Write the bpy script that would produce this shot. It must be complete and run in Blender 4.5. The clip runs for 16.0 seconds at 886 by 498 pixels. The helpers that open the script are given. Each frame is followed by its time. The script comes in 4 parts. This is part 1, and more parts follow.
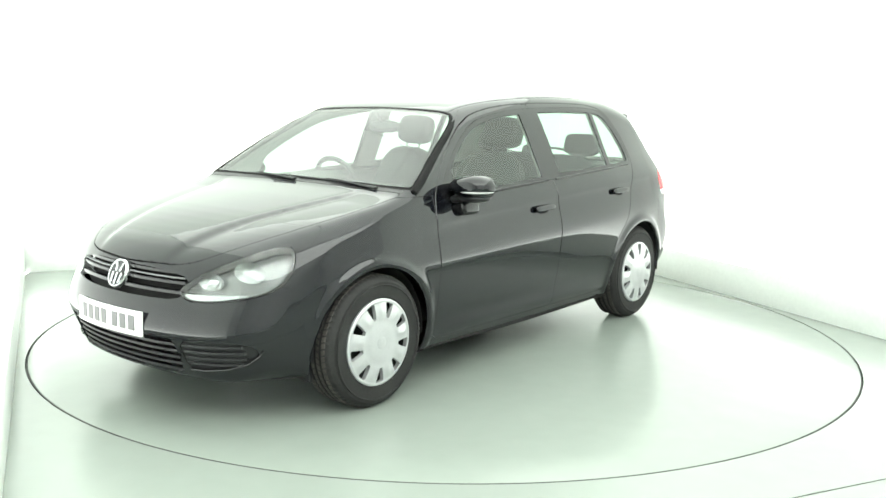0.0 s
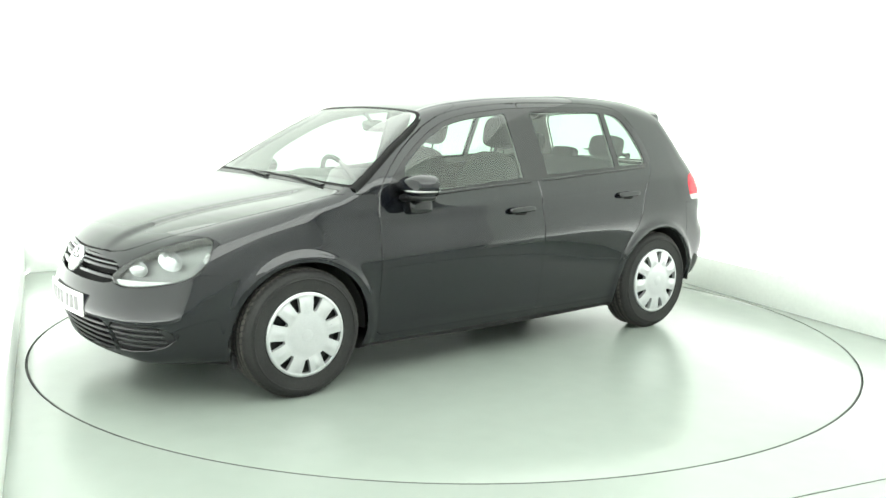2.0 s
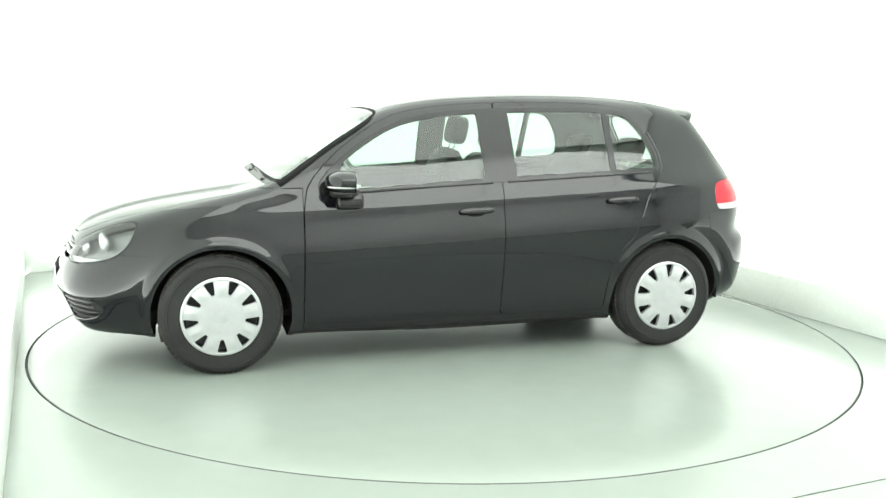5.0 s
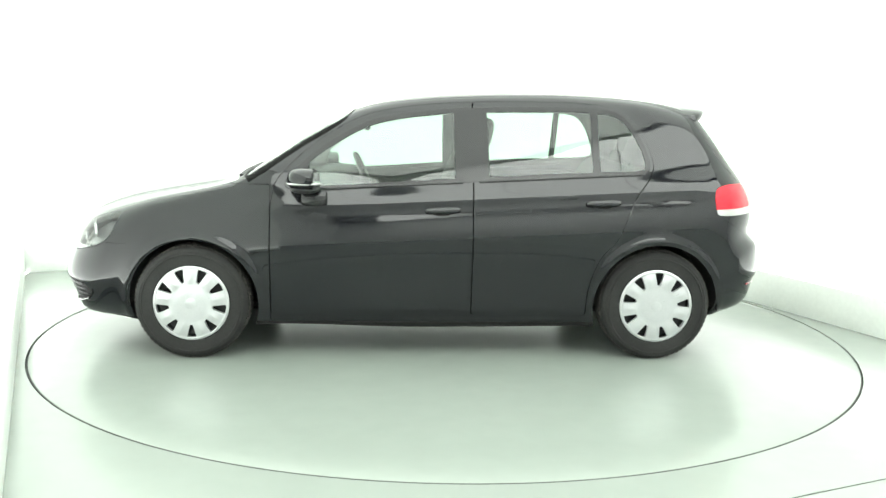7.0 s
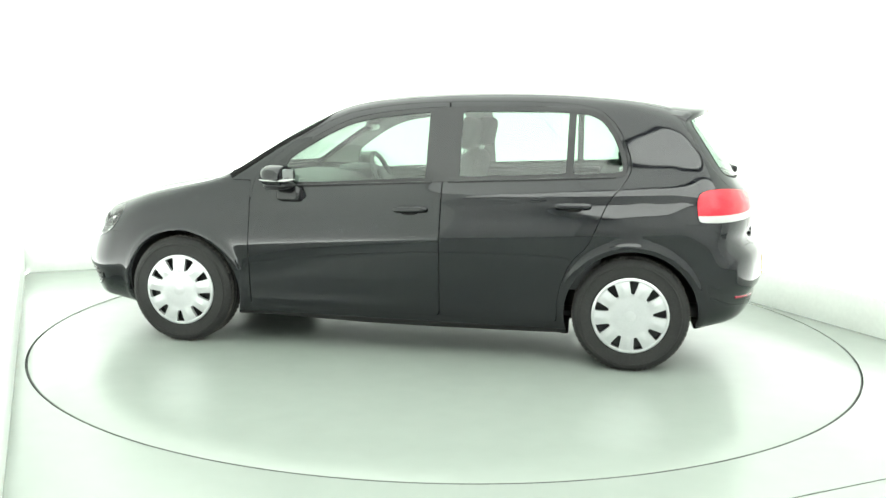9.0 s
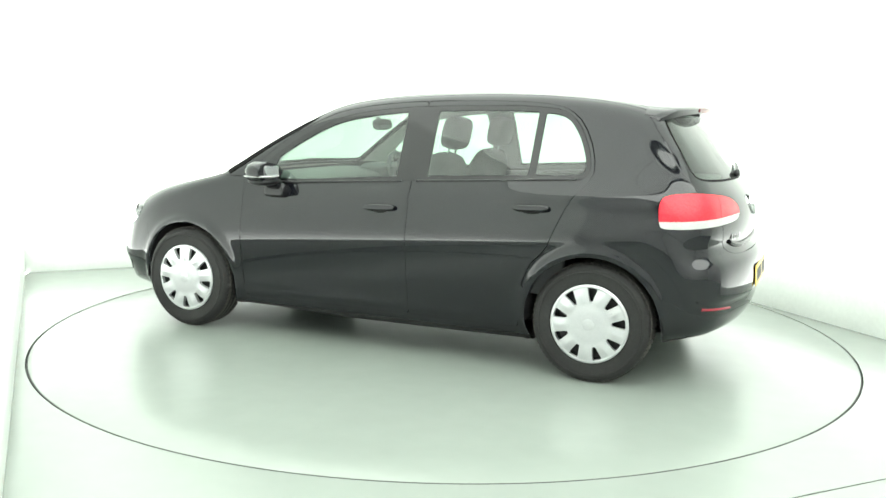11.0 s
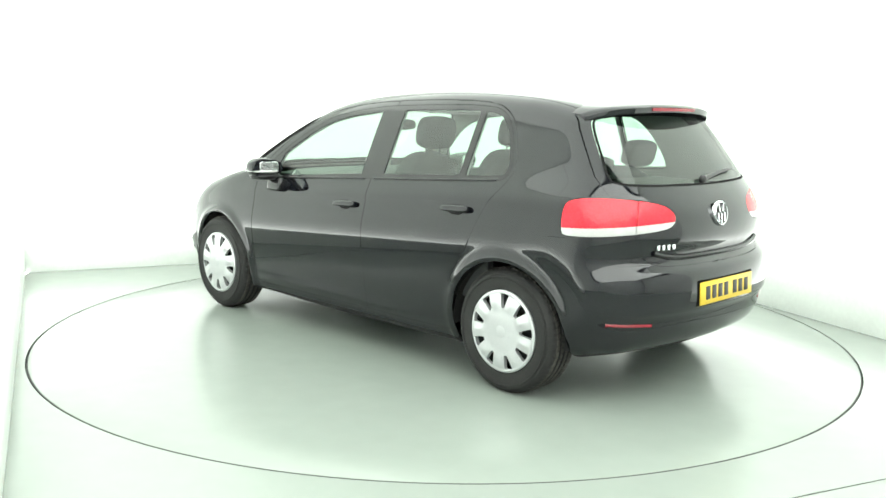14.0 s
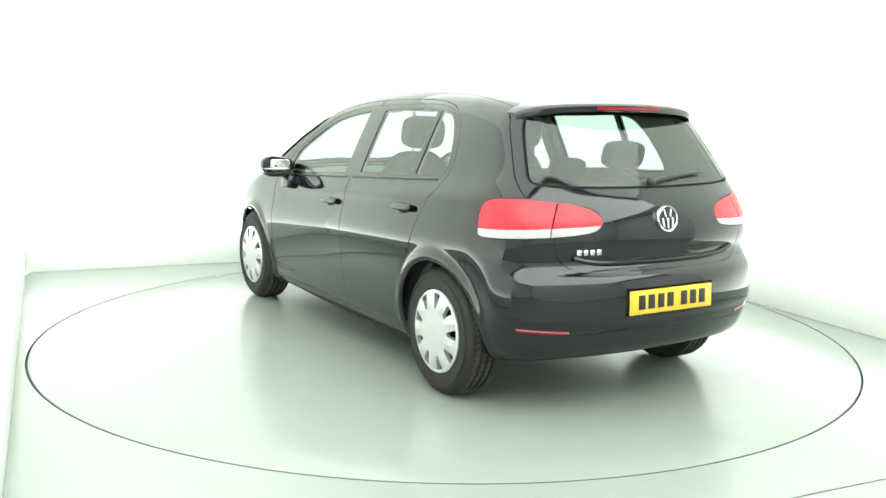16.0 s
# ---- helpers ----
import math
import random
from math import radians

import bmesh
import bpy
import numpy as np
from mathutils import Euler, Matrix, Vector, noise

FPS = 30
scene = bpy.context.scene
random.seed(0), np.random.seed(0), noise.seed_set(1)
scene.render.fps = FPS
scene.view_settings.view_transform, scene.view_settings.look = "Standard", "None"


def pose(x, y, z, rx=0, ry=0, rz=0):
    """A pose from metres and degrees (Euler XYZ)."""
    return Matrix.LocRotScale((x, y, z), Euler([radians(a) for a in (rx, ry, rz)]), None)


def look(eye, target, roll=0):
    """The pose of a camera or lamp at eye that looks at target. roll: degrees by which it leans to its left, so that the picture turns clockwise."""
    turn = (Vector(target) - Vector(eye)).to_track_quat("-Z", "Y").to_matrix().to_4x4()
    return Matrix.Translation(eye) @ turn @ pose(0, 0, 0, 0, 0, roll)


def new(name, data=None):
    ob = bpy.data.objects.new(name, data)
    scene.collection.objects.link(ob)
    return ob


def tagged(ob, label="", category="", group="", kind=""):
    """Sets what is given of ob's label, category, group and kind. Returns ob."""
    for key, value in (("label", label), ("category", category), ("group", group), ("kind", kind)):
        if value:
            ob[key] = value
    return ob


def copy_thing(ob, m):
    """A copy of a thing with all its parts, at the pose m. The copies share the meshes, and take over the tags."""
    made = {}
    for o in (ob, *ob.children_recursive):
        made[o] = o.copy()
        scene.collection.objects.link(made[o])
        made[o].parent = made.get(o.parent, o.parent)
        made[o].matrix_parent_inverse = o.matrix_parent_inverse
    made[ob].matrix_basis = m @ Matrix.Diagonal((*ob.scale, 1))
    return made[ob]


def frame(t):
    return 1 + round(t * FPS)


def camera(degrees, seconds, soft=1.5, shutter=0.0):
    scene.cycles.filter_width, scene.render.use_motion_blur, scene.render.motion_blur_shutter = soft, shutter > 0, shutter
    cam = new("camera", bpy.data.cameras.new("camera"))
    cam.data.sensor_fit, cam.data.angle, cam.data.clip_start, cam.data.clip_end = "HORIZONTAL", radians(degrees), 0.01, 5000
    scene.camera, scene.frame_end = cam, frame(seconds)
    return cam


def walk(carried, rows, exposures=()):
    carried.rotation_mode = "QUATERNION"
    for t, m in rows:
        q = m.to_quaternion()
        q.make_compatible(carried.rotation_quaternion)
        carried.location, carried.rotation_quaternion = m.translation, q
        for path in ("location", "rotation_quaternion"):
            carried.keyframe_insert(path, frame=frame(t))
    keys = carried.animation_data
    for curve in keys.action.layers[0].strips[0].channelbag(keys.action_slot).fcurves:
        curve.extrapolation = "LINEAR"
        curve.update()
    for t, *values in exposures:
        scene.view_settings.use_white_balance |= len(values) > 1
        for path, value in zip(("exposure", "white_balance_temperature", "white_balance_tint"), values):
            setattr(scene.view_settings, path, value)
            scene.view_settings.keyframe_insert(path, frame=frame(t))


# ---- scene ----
cam = camera(52.69, 16.0, soft=1.5)

# ---- camera ----
def camera_pose():
    eye = Vector((0.0, -5.653, 1.392))
    yaw, pitch = radians(-0.200), radians(-8.878)
    way = Vector((math.sin(yaw) * math.cos(pitch), math.cos(yaw) * math.cos(pitch), math.sin(pitch)))
    return look(eye, eye + way, -1.172 * ROLL_SIGN)


ROLL_SIGN = -1
walk(cam, [(0.0, camera_pose()), (16.0, camera_pose())], exposures=[(0.0, 0.0), (16.0, 0.0)])

# ---- world and light ----
CEIL = 3.4
LIGHT = 2.4
# glow added to the walls: even part, and part strongest at their foot
WALL_LIGHT, WALL_FOOT_GLOW = 0.7, 1.2
SIDE_LIGHT, SIDE_FOOT_GLOW = 0.7, 1.95
LEFT_LIGHT, LEFT_FOOT_GLOW = 0.85, 2.7
# hall lamps are made up, to brighten the car's near side
HALL_LIGHT = 5.1
world = bpy.data.worlds.new("world")
scene.world = world
world.use_nodes = True
world.node_tree.nodes["Background"].inputs[0].default_value = (0.02, 0.02, 0.02, 1)

# booth axes: turned against the view; u runs along the back wall, v runs into the booth
BOOTH_TURN = math.atan2(0.41, 0.912)
HALF_U, HALF_V, TABLE_R = 2.53, 2.83, 2.46
B = Matrix.Rotation(BOOTH_TURN, 4, "Z")


# ---- materials ----
def nodes_of(m):
    return m.node_tree.nodes, m.node_tree.links


def material(name, color, rough=0.5, metal=0.0, coat=0.0, spec=0.5, noise_scale=0.0, var=0.0, bump=0.0, bump_scale=0.0,
             rough_var=0.0, emit=0.0):
    m = bpy.data.materials.new(name)
    m.use_nodes = True
    n, l = nodes_of(m)
    p = n["Principled BSDF"]
    p.inputs["Base Color"].default_value = (*color, 1)
    p.inputs["Roughness"].default_value = rough
    p.inputs["Metallic"].default_value = metal
    p.inputs["Coat Weight"].default_value = coat
    p.inputs["Coat Roughness"].default_value = 0.04
    p.inputs["Coat IOR"].default_value = 1.55
    p.inputs["Specular IOR Level"].default_value = spec
    if emit:
        p.inputs["Emission Color"].default_value = (*color, 1)
        p.inputs["Emission Strength"].default_value = emit
    co = n.new("ShaderNodeTexCoord")
    if var:
        a = n.new("ShaderNodeTexNoise")
        a.inputs["Scale"].default_value, a.inputs["Detail"].default_value = noise_scale, 6
        l.new(co.outputs["Object"], a.inputs["Vector"])
        b = n.new("ShaderNodeTexNoise")
        b.inputs["Scale"].default_value, b.inputs["Detail"].default_value = noise_scale * 14, 3
        l.new(co.outputs["Object"], b.inputs["Vector"])
        add = n.new("ShaderNodeMath")
        add.operation = "ADD"
        l.new(a.outputs["Fac"], add.inputs[0])
        l.new(b.outputs["Fac"], add.inputs[1])
        r = n.new("ShaderNodeMapRange")
        r.inputs["From Min"].default_value, r.inputs["From Max"].default_value = 0.6, 1.4
        r.inputs["To Min"].default_value, r.inputs["To Max"].default_value = 1 - var, 1 + var
        l.new(add.outputs[0], r.inputs["Value"])
        mul = n.new("ShaderNodeVectorMath")
        mul.operation = "SCALE"
        mul.inputs[0].default_value = color
        l.new(r.outputs[0], mul.inputs["Scale"])
        l.new(mul.outputs[0], p.inputs["Base Color"])
        if rough_var:
            q = n.new("ShaderNodeMapRange")
            q.inputs["From Min"].default_value, q.inputs["From Max"].default_value = 0.6, 1.4
            q.inputs["To Min"].default_value, q.inputs["To Max"].default_value = max(rough - rough_var, 0.02), rough + rough_var
            l.new(add.outputs[0], q.inputs["Value"])
            l.new(q.outputs[0], p.inputs["Roughness"])
    if bump:
        t = n.new("ShaderNodeTexNoise")
        t.inputs["Scale"].default_value, t.inputs["Detail"].default_value = bump_scale, 4
        l.new(co.outputs["Object"], t.inputs["Vector"])
        bu = n.new("ShaderNodeBump")
        bu.inputs["Strength"].default_value, bu.inputs["Distance"].default_value = bump, 0.004
        l.new(t.outputs["Fac"], bu.inputs["Height"])
        l.new(bu.outputs[0], p.inputs["Normal"])
    return m


def glass_material(name, tint, base=0.08):
    m = bpy.data.materials.new(name)
    m.use_nodes = True
    n, l = nodes_of(m)
    n.remove(n["Principled BSDF"])
    tr, gl, mix, lw = (n.new(k) for k in ("ShaderNodeBsdfTransparent", "ShaderNodeBsdfGlossy", "ShaderNodeMixShader", "ShaderNodeLayerWeight"))
    tr.inputs["Color"].default_value = (*tint, 1)
    gl.inputs["Roughness"].default_value = 0.015
    lw.inputs["Blend"].default_value = 0.5
    power = n.new("ShaderNodeMath")
    power.operation = "POWER"
    power.inputs[1].default_value = 5.0
    l.new(lw.outputs["Facing"], power.inputs[0])
    span = n.new("ShaderNodeMapRange")
    span.inputs["To Min"].default_value, span.inputs["To Max"].default_value = base, 1.0
    l.new(power.outputs[0], span.inputs["Value"])
    l.new(span.outputs[0], mix.inputs[0])
    l.new(tr.outputs[0], mix.inputs[1])
    l.new(gl.outputs[0], mix.inputs[2])
    l.new(mix.outputs[0], n["Material Output"].inputs["Surface"])
    return m


def glow_wall_material(name, color, even, strip):
    """White wall, glow added: brightest at its foot, dimmer towards the booth's open front."""
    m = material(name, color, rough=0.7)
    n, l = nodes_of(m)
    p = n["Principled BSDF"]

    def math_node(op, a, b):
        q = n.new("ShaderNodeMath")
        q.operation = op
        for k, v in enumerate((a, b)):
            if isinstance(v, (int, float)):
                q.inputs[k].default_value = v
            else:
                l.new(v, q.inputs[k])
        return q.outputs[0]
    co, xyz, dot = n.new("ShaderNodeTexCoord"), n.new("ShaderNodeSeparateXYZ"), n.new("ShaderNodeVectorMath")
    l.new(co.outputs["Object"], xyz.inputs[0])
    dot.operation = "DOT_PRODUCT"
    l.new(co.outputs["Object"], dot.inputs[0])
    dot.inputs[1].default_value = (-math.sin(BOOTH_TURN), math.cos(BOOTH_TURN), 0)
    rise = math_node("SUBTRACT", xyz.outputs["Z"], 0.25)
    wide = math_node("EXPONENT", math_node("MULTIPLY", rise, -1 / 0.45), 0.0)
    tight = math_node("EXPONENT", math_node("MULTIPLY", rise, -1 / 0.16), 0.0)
    # strip scales the added glow that falls off with height
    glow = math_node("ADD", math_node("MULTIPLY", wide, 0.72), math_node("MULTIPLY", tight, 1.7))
    # the glow dims near the opening, which softens its edge in the paint
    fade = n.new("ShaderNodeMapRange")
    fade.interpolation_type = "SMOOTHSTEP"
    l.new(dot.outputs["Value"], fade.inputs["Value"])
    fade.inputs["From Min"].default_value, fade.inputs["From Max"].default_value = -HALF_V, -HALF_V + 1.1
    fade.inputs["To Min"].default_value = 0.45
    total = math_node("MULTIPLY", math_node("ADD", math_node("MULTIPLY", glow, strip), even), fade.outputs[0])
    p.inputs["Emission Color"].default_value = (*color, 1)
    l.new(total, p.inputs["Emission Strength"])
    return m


PAINT = material("black_car_paint", (0.0035, 0.004, 0.006), rough=0.5, coat=1.0, spec=0.0, noise_scale=3, var=0.15)
TRIM = material("black_trim_plastic", (0.012, 0.012, 0.013), rough=0.38, noise_scale=9, var=0.2, bump=0.06, bump_scale=900)
GLOSS_TRIM = material("gloss_black_trim", (0.008, 0.008, 0.009), rough=0.12, noise_scale=9, var=0.1)
RUBBER_SEAL = material("matte_black_seal", (0.008, 0.008, 0.008), rough=0.85, spec=0.2, noise_scale=10, var=0.2)
# near-black for black parts, and for shade put into cavities
DARK = material("black_parts_and_cavity_shade", (0.006, 0.006, 0.006), rough=0.9, noise_scale=6, var=0.2)
RUBBER = material("tyre_rubber", (0.019, 0.019, 0.0185), rough=0.72, spec=0.3, noise_scale=7, var=0.3, bump=0.15, bump_scale=160)
DUSTY = material("dusty_tread_rubber", (0.062, 0.058, 0.053), rough=0.85, spec=0.2, noise_scale=9, var=0.35, bump=0.2, bump_scale=200)
SATIN = material("satin_grey_trim", (0.16, 0.165, 0.17), rough=0.3, noise_scale=12, var=0.1)
SILVER = material("silver_wheel_paint", (0.46, 0.47, 0.475), rough=0.32, metal=0.45, coat=0.3, noise_scale=8, var=0.05, rough_var=0.05)
STEEL = material("black_steel", (0.02, 0.02, 0.02), rough=0.5, noise_scale=10, var=0.3)
CHROME = material("chrome", (0.85, 0.86, 0.87), rough=0.08, metal=1.0, noise_scale=20, var=0.03)
REFLECTOR = material("lamp_reflector", (0.42, 0.43, 0.435), rough=0.16, metal=1.0, noise_scale=15, var=0.2, bump=1.0, bump_scale=55)
LAMP_GREY = material("lamp_housing_grey", (0.17, 0.175, 0.175), rough=0.26, metal=0.5, noise_scale=12, var=0.15)
RED_LENS = material("red_lens", (0.58, 0.012, 0.028), rough=0.22, coat=0.1, spec=0.35, noise_scale=9, var=0.3, bump=0.5, bump_scale=60)
RED_DARK = material("dark_red_lens", (0.24, 0.006, 0.017), rough=0.2, coat=0.1, noise_scale=14, var=0.1)
WHITE_LENS = material("white_lens", (0.40, 0.40, 0.39), rough=0.18, coat=0.6, noise_scale=18, var=0.22, bump=0.5, bump_scale=90)
FABRIC = material("grey_seat_fabric", (0.042, 0.045, 0.046), rough=0.9, noise_scale=12, var=0.25, bump=0.4, bump_scale=500)
DASH = material("dashboard_plastic", (0.035, 0.037, 0.038), rough=0.6, noise_scale=10, var=0.2, bump=0.2, bump_scale=400)
LINER = material("headliner_cloth", (0.26, 0.268, 0.255), rough=0.95, noise_scale=9, var=0.08, bump=0.2, bump_scale=600)
GLASS = glass_material("tinted_window_glass", (0.60, 0.735, 0.65), 0.09)
SCREEN = glass_material("windscreen_glass", (0.68, 0.79, 0.72), 0.11)
CLEAR = glass_material("clear_lamp_lens", (0.95, 0.97, 0.96), 0.06)
MIRROR = material("mirror_glass", (0.8, 0.82, 0.82), rough=0.02, metal=1.0)
PLATE_Y = material("yellow_number_plate", (0.60, 0.42, 0.03), rough=0.35, noise_scale=20, var=0.06)
PLATE_W = material("white_number_plate", (0.66, 0.66, 0.645), rough=0.35, noise_scale=20, var=0.05)
BLACK_BAR = material("black_plate_print", (0.015, 0.015, 0.015), rough=0.5)
# front plate print lightened to grey, with the glare's wash-out in its colour
WASHED_BAR = material("washed_out_plate_print", (0.12, 0.12, 0.12), rough=0.5)
FLOOR = material("grey_painted_floor", (0.224, 0.252, 0.227), rough=0.235, spec=0.3, noise_scale=0.5, var=0.03, rough_var=0.02)
TABLE = material("turntable_painted_floor", (0.219, 0.247, 0.222), rough=0.23, spec=0.3, noise_scale=0.5, var=0.035, rough_var=0.02)
PIT = material("joint_shadow_gap", (0.03, 0.035, 0.03), rough=0.9, noise_scale=8, var=0.3)
# edge band coloured dark so that the groove's shade reads wider
EDGE = material("groove_shade_edge", (0.035, 0.04, 0.036), rough=0.7, noise_scale=4, var=0.5)
# glow per wall, set so that the car paint reflects bright bands
WALL = glow_wall_material("added_glow_back_wall", (0.832, 0.87, 0.828), WALL_LIGHT, WALL_FOOT_GLOW)
LEFT_WALL = glow_wall_material("added_glow_left_wall", (0.832, 0.87, 0.828), LEFT_LIGHT, LEFT_FOOT_GLOW)
SIDE_WALL = glow_wall_material("added_glow_right_wall", (0.832, 0.87, 0.828), SIDE_LIGHT, SIDE_FOOT_GLOW)
CEILING = material("white_ceiling_paint", (0.84, 0.85, 0.83), rough=0.7, noise_scale=1.5, var=0.02)
SKIRT = material("white_skirting_paint", (0.70, 0.73, 0.695), rough=0.35, noise_scale=2.5, var=0.05, bump=0.05, bump_scale=50)
HALL = material("white_hall_paint", (0.72, 0.73, 0.72), rough=0.7, noise_scale=1.5, var=0.08)
DIFFUSER = material("lamp_diffuser", (0.96, 1.0, 0.955), rough=0.6, emit=LIGHT)
HALL_DIFFUSER = material("added_hall_lamp_diffuser", (0.96, 1.0, 0.955), rough=0.6, emit=HALL_LIGHT)
ALU = material("white_lamp_frame", (0.75, 0.75, 0.74), rough=0.4, noise_scale=10, var=0.05)


# ---- mesh tools ----
def link_mesh(name, verts, faces, mat, parent=None, label="", normals=None, smooth=True):
    me = bpy.data.meshes.new(name)
    me.from_pydata([tuple(v) for v in verts], [], faces)
    me.materials.append(mat)
    if smooth:
        me.polygons.foreach_set("use_smooth", [True] * len(me.polygons))
    me.update()
    if normals is not None:
        me.normals_split_custom_set_from_vertices([tuple(q) for q in normals])
    ob = new(name, me)
    if parent is not None:
        ob.parent = parent
    if label:
        tagged(ob, label)
    return ob


def part(name, bm, mat, parent, label="", smooth=True, angle=40):
    me = bpy.data.meshes.new(name)
    bmesh.ops.recalc_face_normals(bm, faces=bm.faces[:])
    for f in bm.faces:
        f.smooth = smooth
    if smooth:
        for e in bm.edges:
            if len(e.link_faces) == 2 and e.calc_face_angle(0) > radians(angle):
                e.smooth = False
    bm.to_mesh(me)
    bm.free()
    me.materials.append(mat)
    ob = new(name, me)
    if parent is not None:
        ob.parent = parent
    if label:
        tagged(ob, label)
    return ob


def box(size, m=None, bevel=0.0, segs=2):
    bm = bmesh.new()
    bmesh.ops.create_cube(bm, size=1, matrix=Matrix.Diagonal((*size, 1)))
    if bevel:
        bmesh.ops.bevel(bm, geom=bm.edges[:], offset=bevel, segments=segs, affect="EDGES", profile=0.5)
    if m is not None:
        bm.transform(m)
    return bm


def joined(*bms):
    out = bmesh.new()
    for b in bms:
        me = bpy.data.meshes.new("joint")
        b.to_mesh(me)
        b.free()
        out.from_mesh(me)
        bpy.data.meshes.remove(me)
    return out


def super_ball(a, b, c, e1=0.5, e2=0.5, nu=28, nv=16, m=None):
    """A rounded block: a superellipsoid of half sizes a, b, c; e near 0 is boxy, 1 is round."""
    def pw(w, e):
        return math.copysign(abs(w) ** e, w)
    bm = bmesh.new()
    rings = []
    for j in range(1, nv):
        t = -math.pi / 2 + math.pi * j / nv
        rings.append([bm.verts.new((a * pw(math.cos(t), e1) * pw(math.cos(s), e2), b * pw(math.cos(t), e1) * pw(math.sin(s), e2),
                                    c * pw(math.sin(t), e1))) for s in (2 * math.pi * i / nu for i in range(nu))])
    lo, hi = bm.verts.new((0, 0, -c)), bm.verts.new((0, 0, c))
    for i in range(nu):
        k = (i + 1) % nu
        for p, q in zip(rings, rings[1:]):
            bm.faces.new((p[i], p[k], q[k], q[i]))
        bm.faces.new((lo, rings[0][k], rings[0][i]))
        bm.faces.new((hi, rings[-1][i], rings[-1][k]))
    if m is not None:
        bm.transform(m)
    return bm


def lathe(profile, n=64, m=None, closed=False):
    """Turns (radius, along) pairs about the y axis."""
    bm = bmesh.new()
    rings = []
    for i in range(n):
        a = 2 * math.pi * i / n
        rings.append([bm.verts.new((r * math.cos(a), h, r * math.sin(a))) for r, h in profile])
    k = len(profile)
    for i in range(n):
        p, q = rings[i], rings[(i + 1) % n]
        for j in range(k if closed else k - 1):
            bm.faces.new((p[j], p[(j + 1) % k], q[(j + 1) % k], q[j]))
    bmesh.ops.remove_doubles(bm, verts=bm.verts[:], dist=1e-5)
    if m is not None:
        bm.transform(m)
    return bm


def tube(points, radius, n=8, flat=1.0):
    """A rod along a line of points; radius a number or one for each point."""
    bm = bmesh.new()
    pts = [Vector(p) for p in points]
    radii = radius if isinstance(radius, (list, tuple)) else [radius] * len(pts)
    rings = []
    for i, p in enumerate(pts):
        d = (pts[min(i + 1, len(pts) - 1)] - pts[max(i - 1, 0)]).normalized()
        side = d.cross(Vector((0, 0, 1)))
        side = side.normalized() if side.length > 0.05 else Vector((1, 0, 0))
        up = side.cross(d).normalized()
        rings.append([bm.verts.new(p + radii[i] * (math.cos(a) * side + flat * math.sin(a) * up)) for a in (2 * math.pi * j / n for j in range(n))])
    for p, q in zip(rings, rings[1:]):
        for j in range(n):
            bm.faces.new((p[j], p[(j + 1) % n], q[(j + 1) % n], q[j]))
    bm.faces.new(rings[0])
    bm.faces.new(rings[-1])
    return bm


def empty(name, parent=None):
    ob = new(name)
    ob.empty_display_size = 0.2
    if parent is not None:
        ob.parent = parent
    return ob


# ---- the booth ----
def uv(u, v, z=0.0):
    return tuple(B @ Vector((u, v, z)))


def build_floor():
    n = 192
    inner, outer = [], []
    for i in range(n):
        a = 2 * math.pi * i / n
        c, s = math.cos(a), math.sin(a)
        k = min(HALF_U / max(abs(c), 1e-9), (HALF_V) / max(abs(s), 1e-9))
        inner.append(uv((TABLE_R + 0.008) * c, (TABLE_R + 0.008) * s))
        outer.append(uv(k * c, k * s))
    low = [(x, y, -0.06) for x, y, z in inner]
    vs = inner + outer + low
    fs = [(i, n + i, n + (i + 1) % n, (i + 1) % n) for i in range(n)]
    fs += [(i, (i + 1) % n, 2 * n + (i + 1) % n, 2 * n + i) for i in range(n)]
    ob = link_mesh("floor", vs, fs, FLOOR, smooth=False)
    tagged(ob, "pale grey-green painted booth floor with slight sheen", "floor", kind="structure")
    pit = box((5.6, 6.2, 0.02), B @ pose(0, 0, -0.075))
    ob = part("floor_pit", pit, PIT, None, smooth=False)
    tagged(ob, "dark pit under the round turntable gap", "floor", kind="structure")
    # hall floor in front of the booth, past a narrow joint
    ob = part("hall_floor", box((10.0, 6.0, 0.06), B @ pose(0, -HALF_V - 0.007 - 3.0, -0.03)), FLOOR, None, smooth=False)
    tagged(ob, "pale painted hall floor before the booth", "floor", kind="structure")


def build_turntable():
    prof = [(0.0, 0.0), (0.8, 0.0), (1.6, 0.0), (2.2, 0.0), (TABLE_R - 0.008, 0.0), (TABLE_R - 0.005, -0.0008), (TABLE_R - 0.004, -0.004), (TABLE_R - 0.004, -0.05), (0.0, -0.05)]
    bm = lathe(prof, 192)
    bm.transform(Matrix.Rotation(radians(90), 4, "X"))
    root = empty("turntable")
    part("disc", bm, TABLE, root, smooth=True, angle=20)
    ring = lathe([(TABLE_R - 0.0035, -0.001), (TABLE_R + 0.001, -0.003), (TABLE_R + 0.001, -0.04), (TABLE_R - 0.0035, -0.04)], 192, closed=True)
    ring.transform(Matrix.Rotation(radians(90), 4, "X"))
    part("edge_trim", ring, EDGE, root, "edge band of the turntable, coloured dark to thicken its groove line")
    return tagged(root, "round pale painted turntable flush with the floor", "turntable")


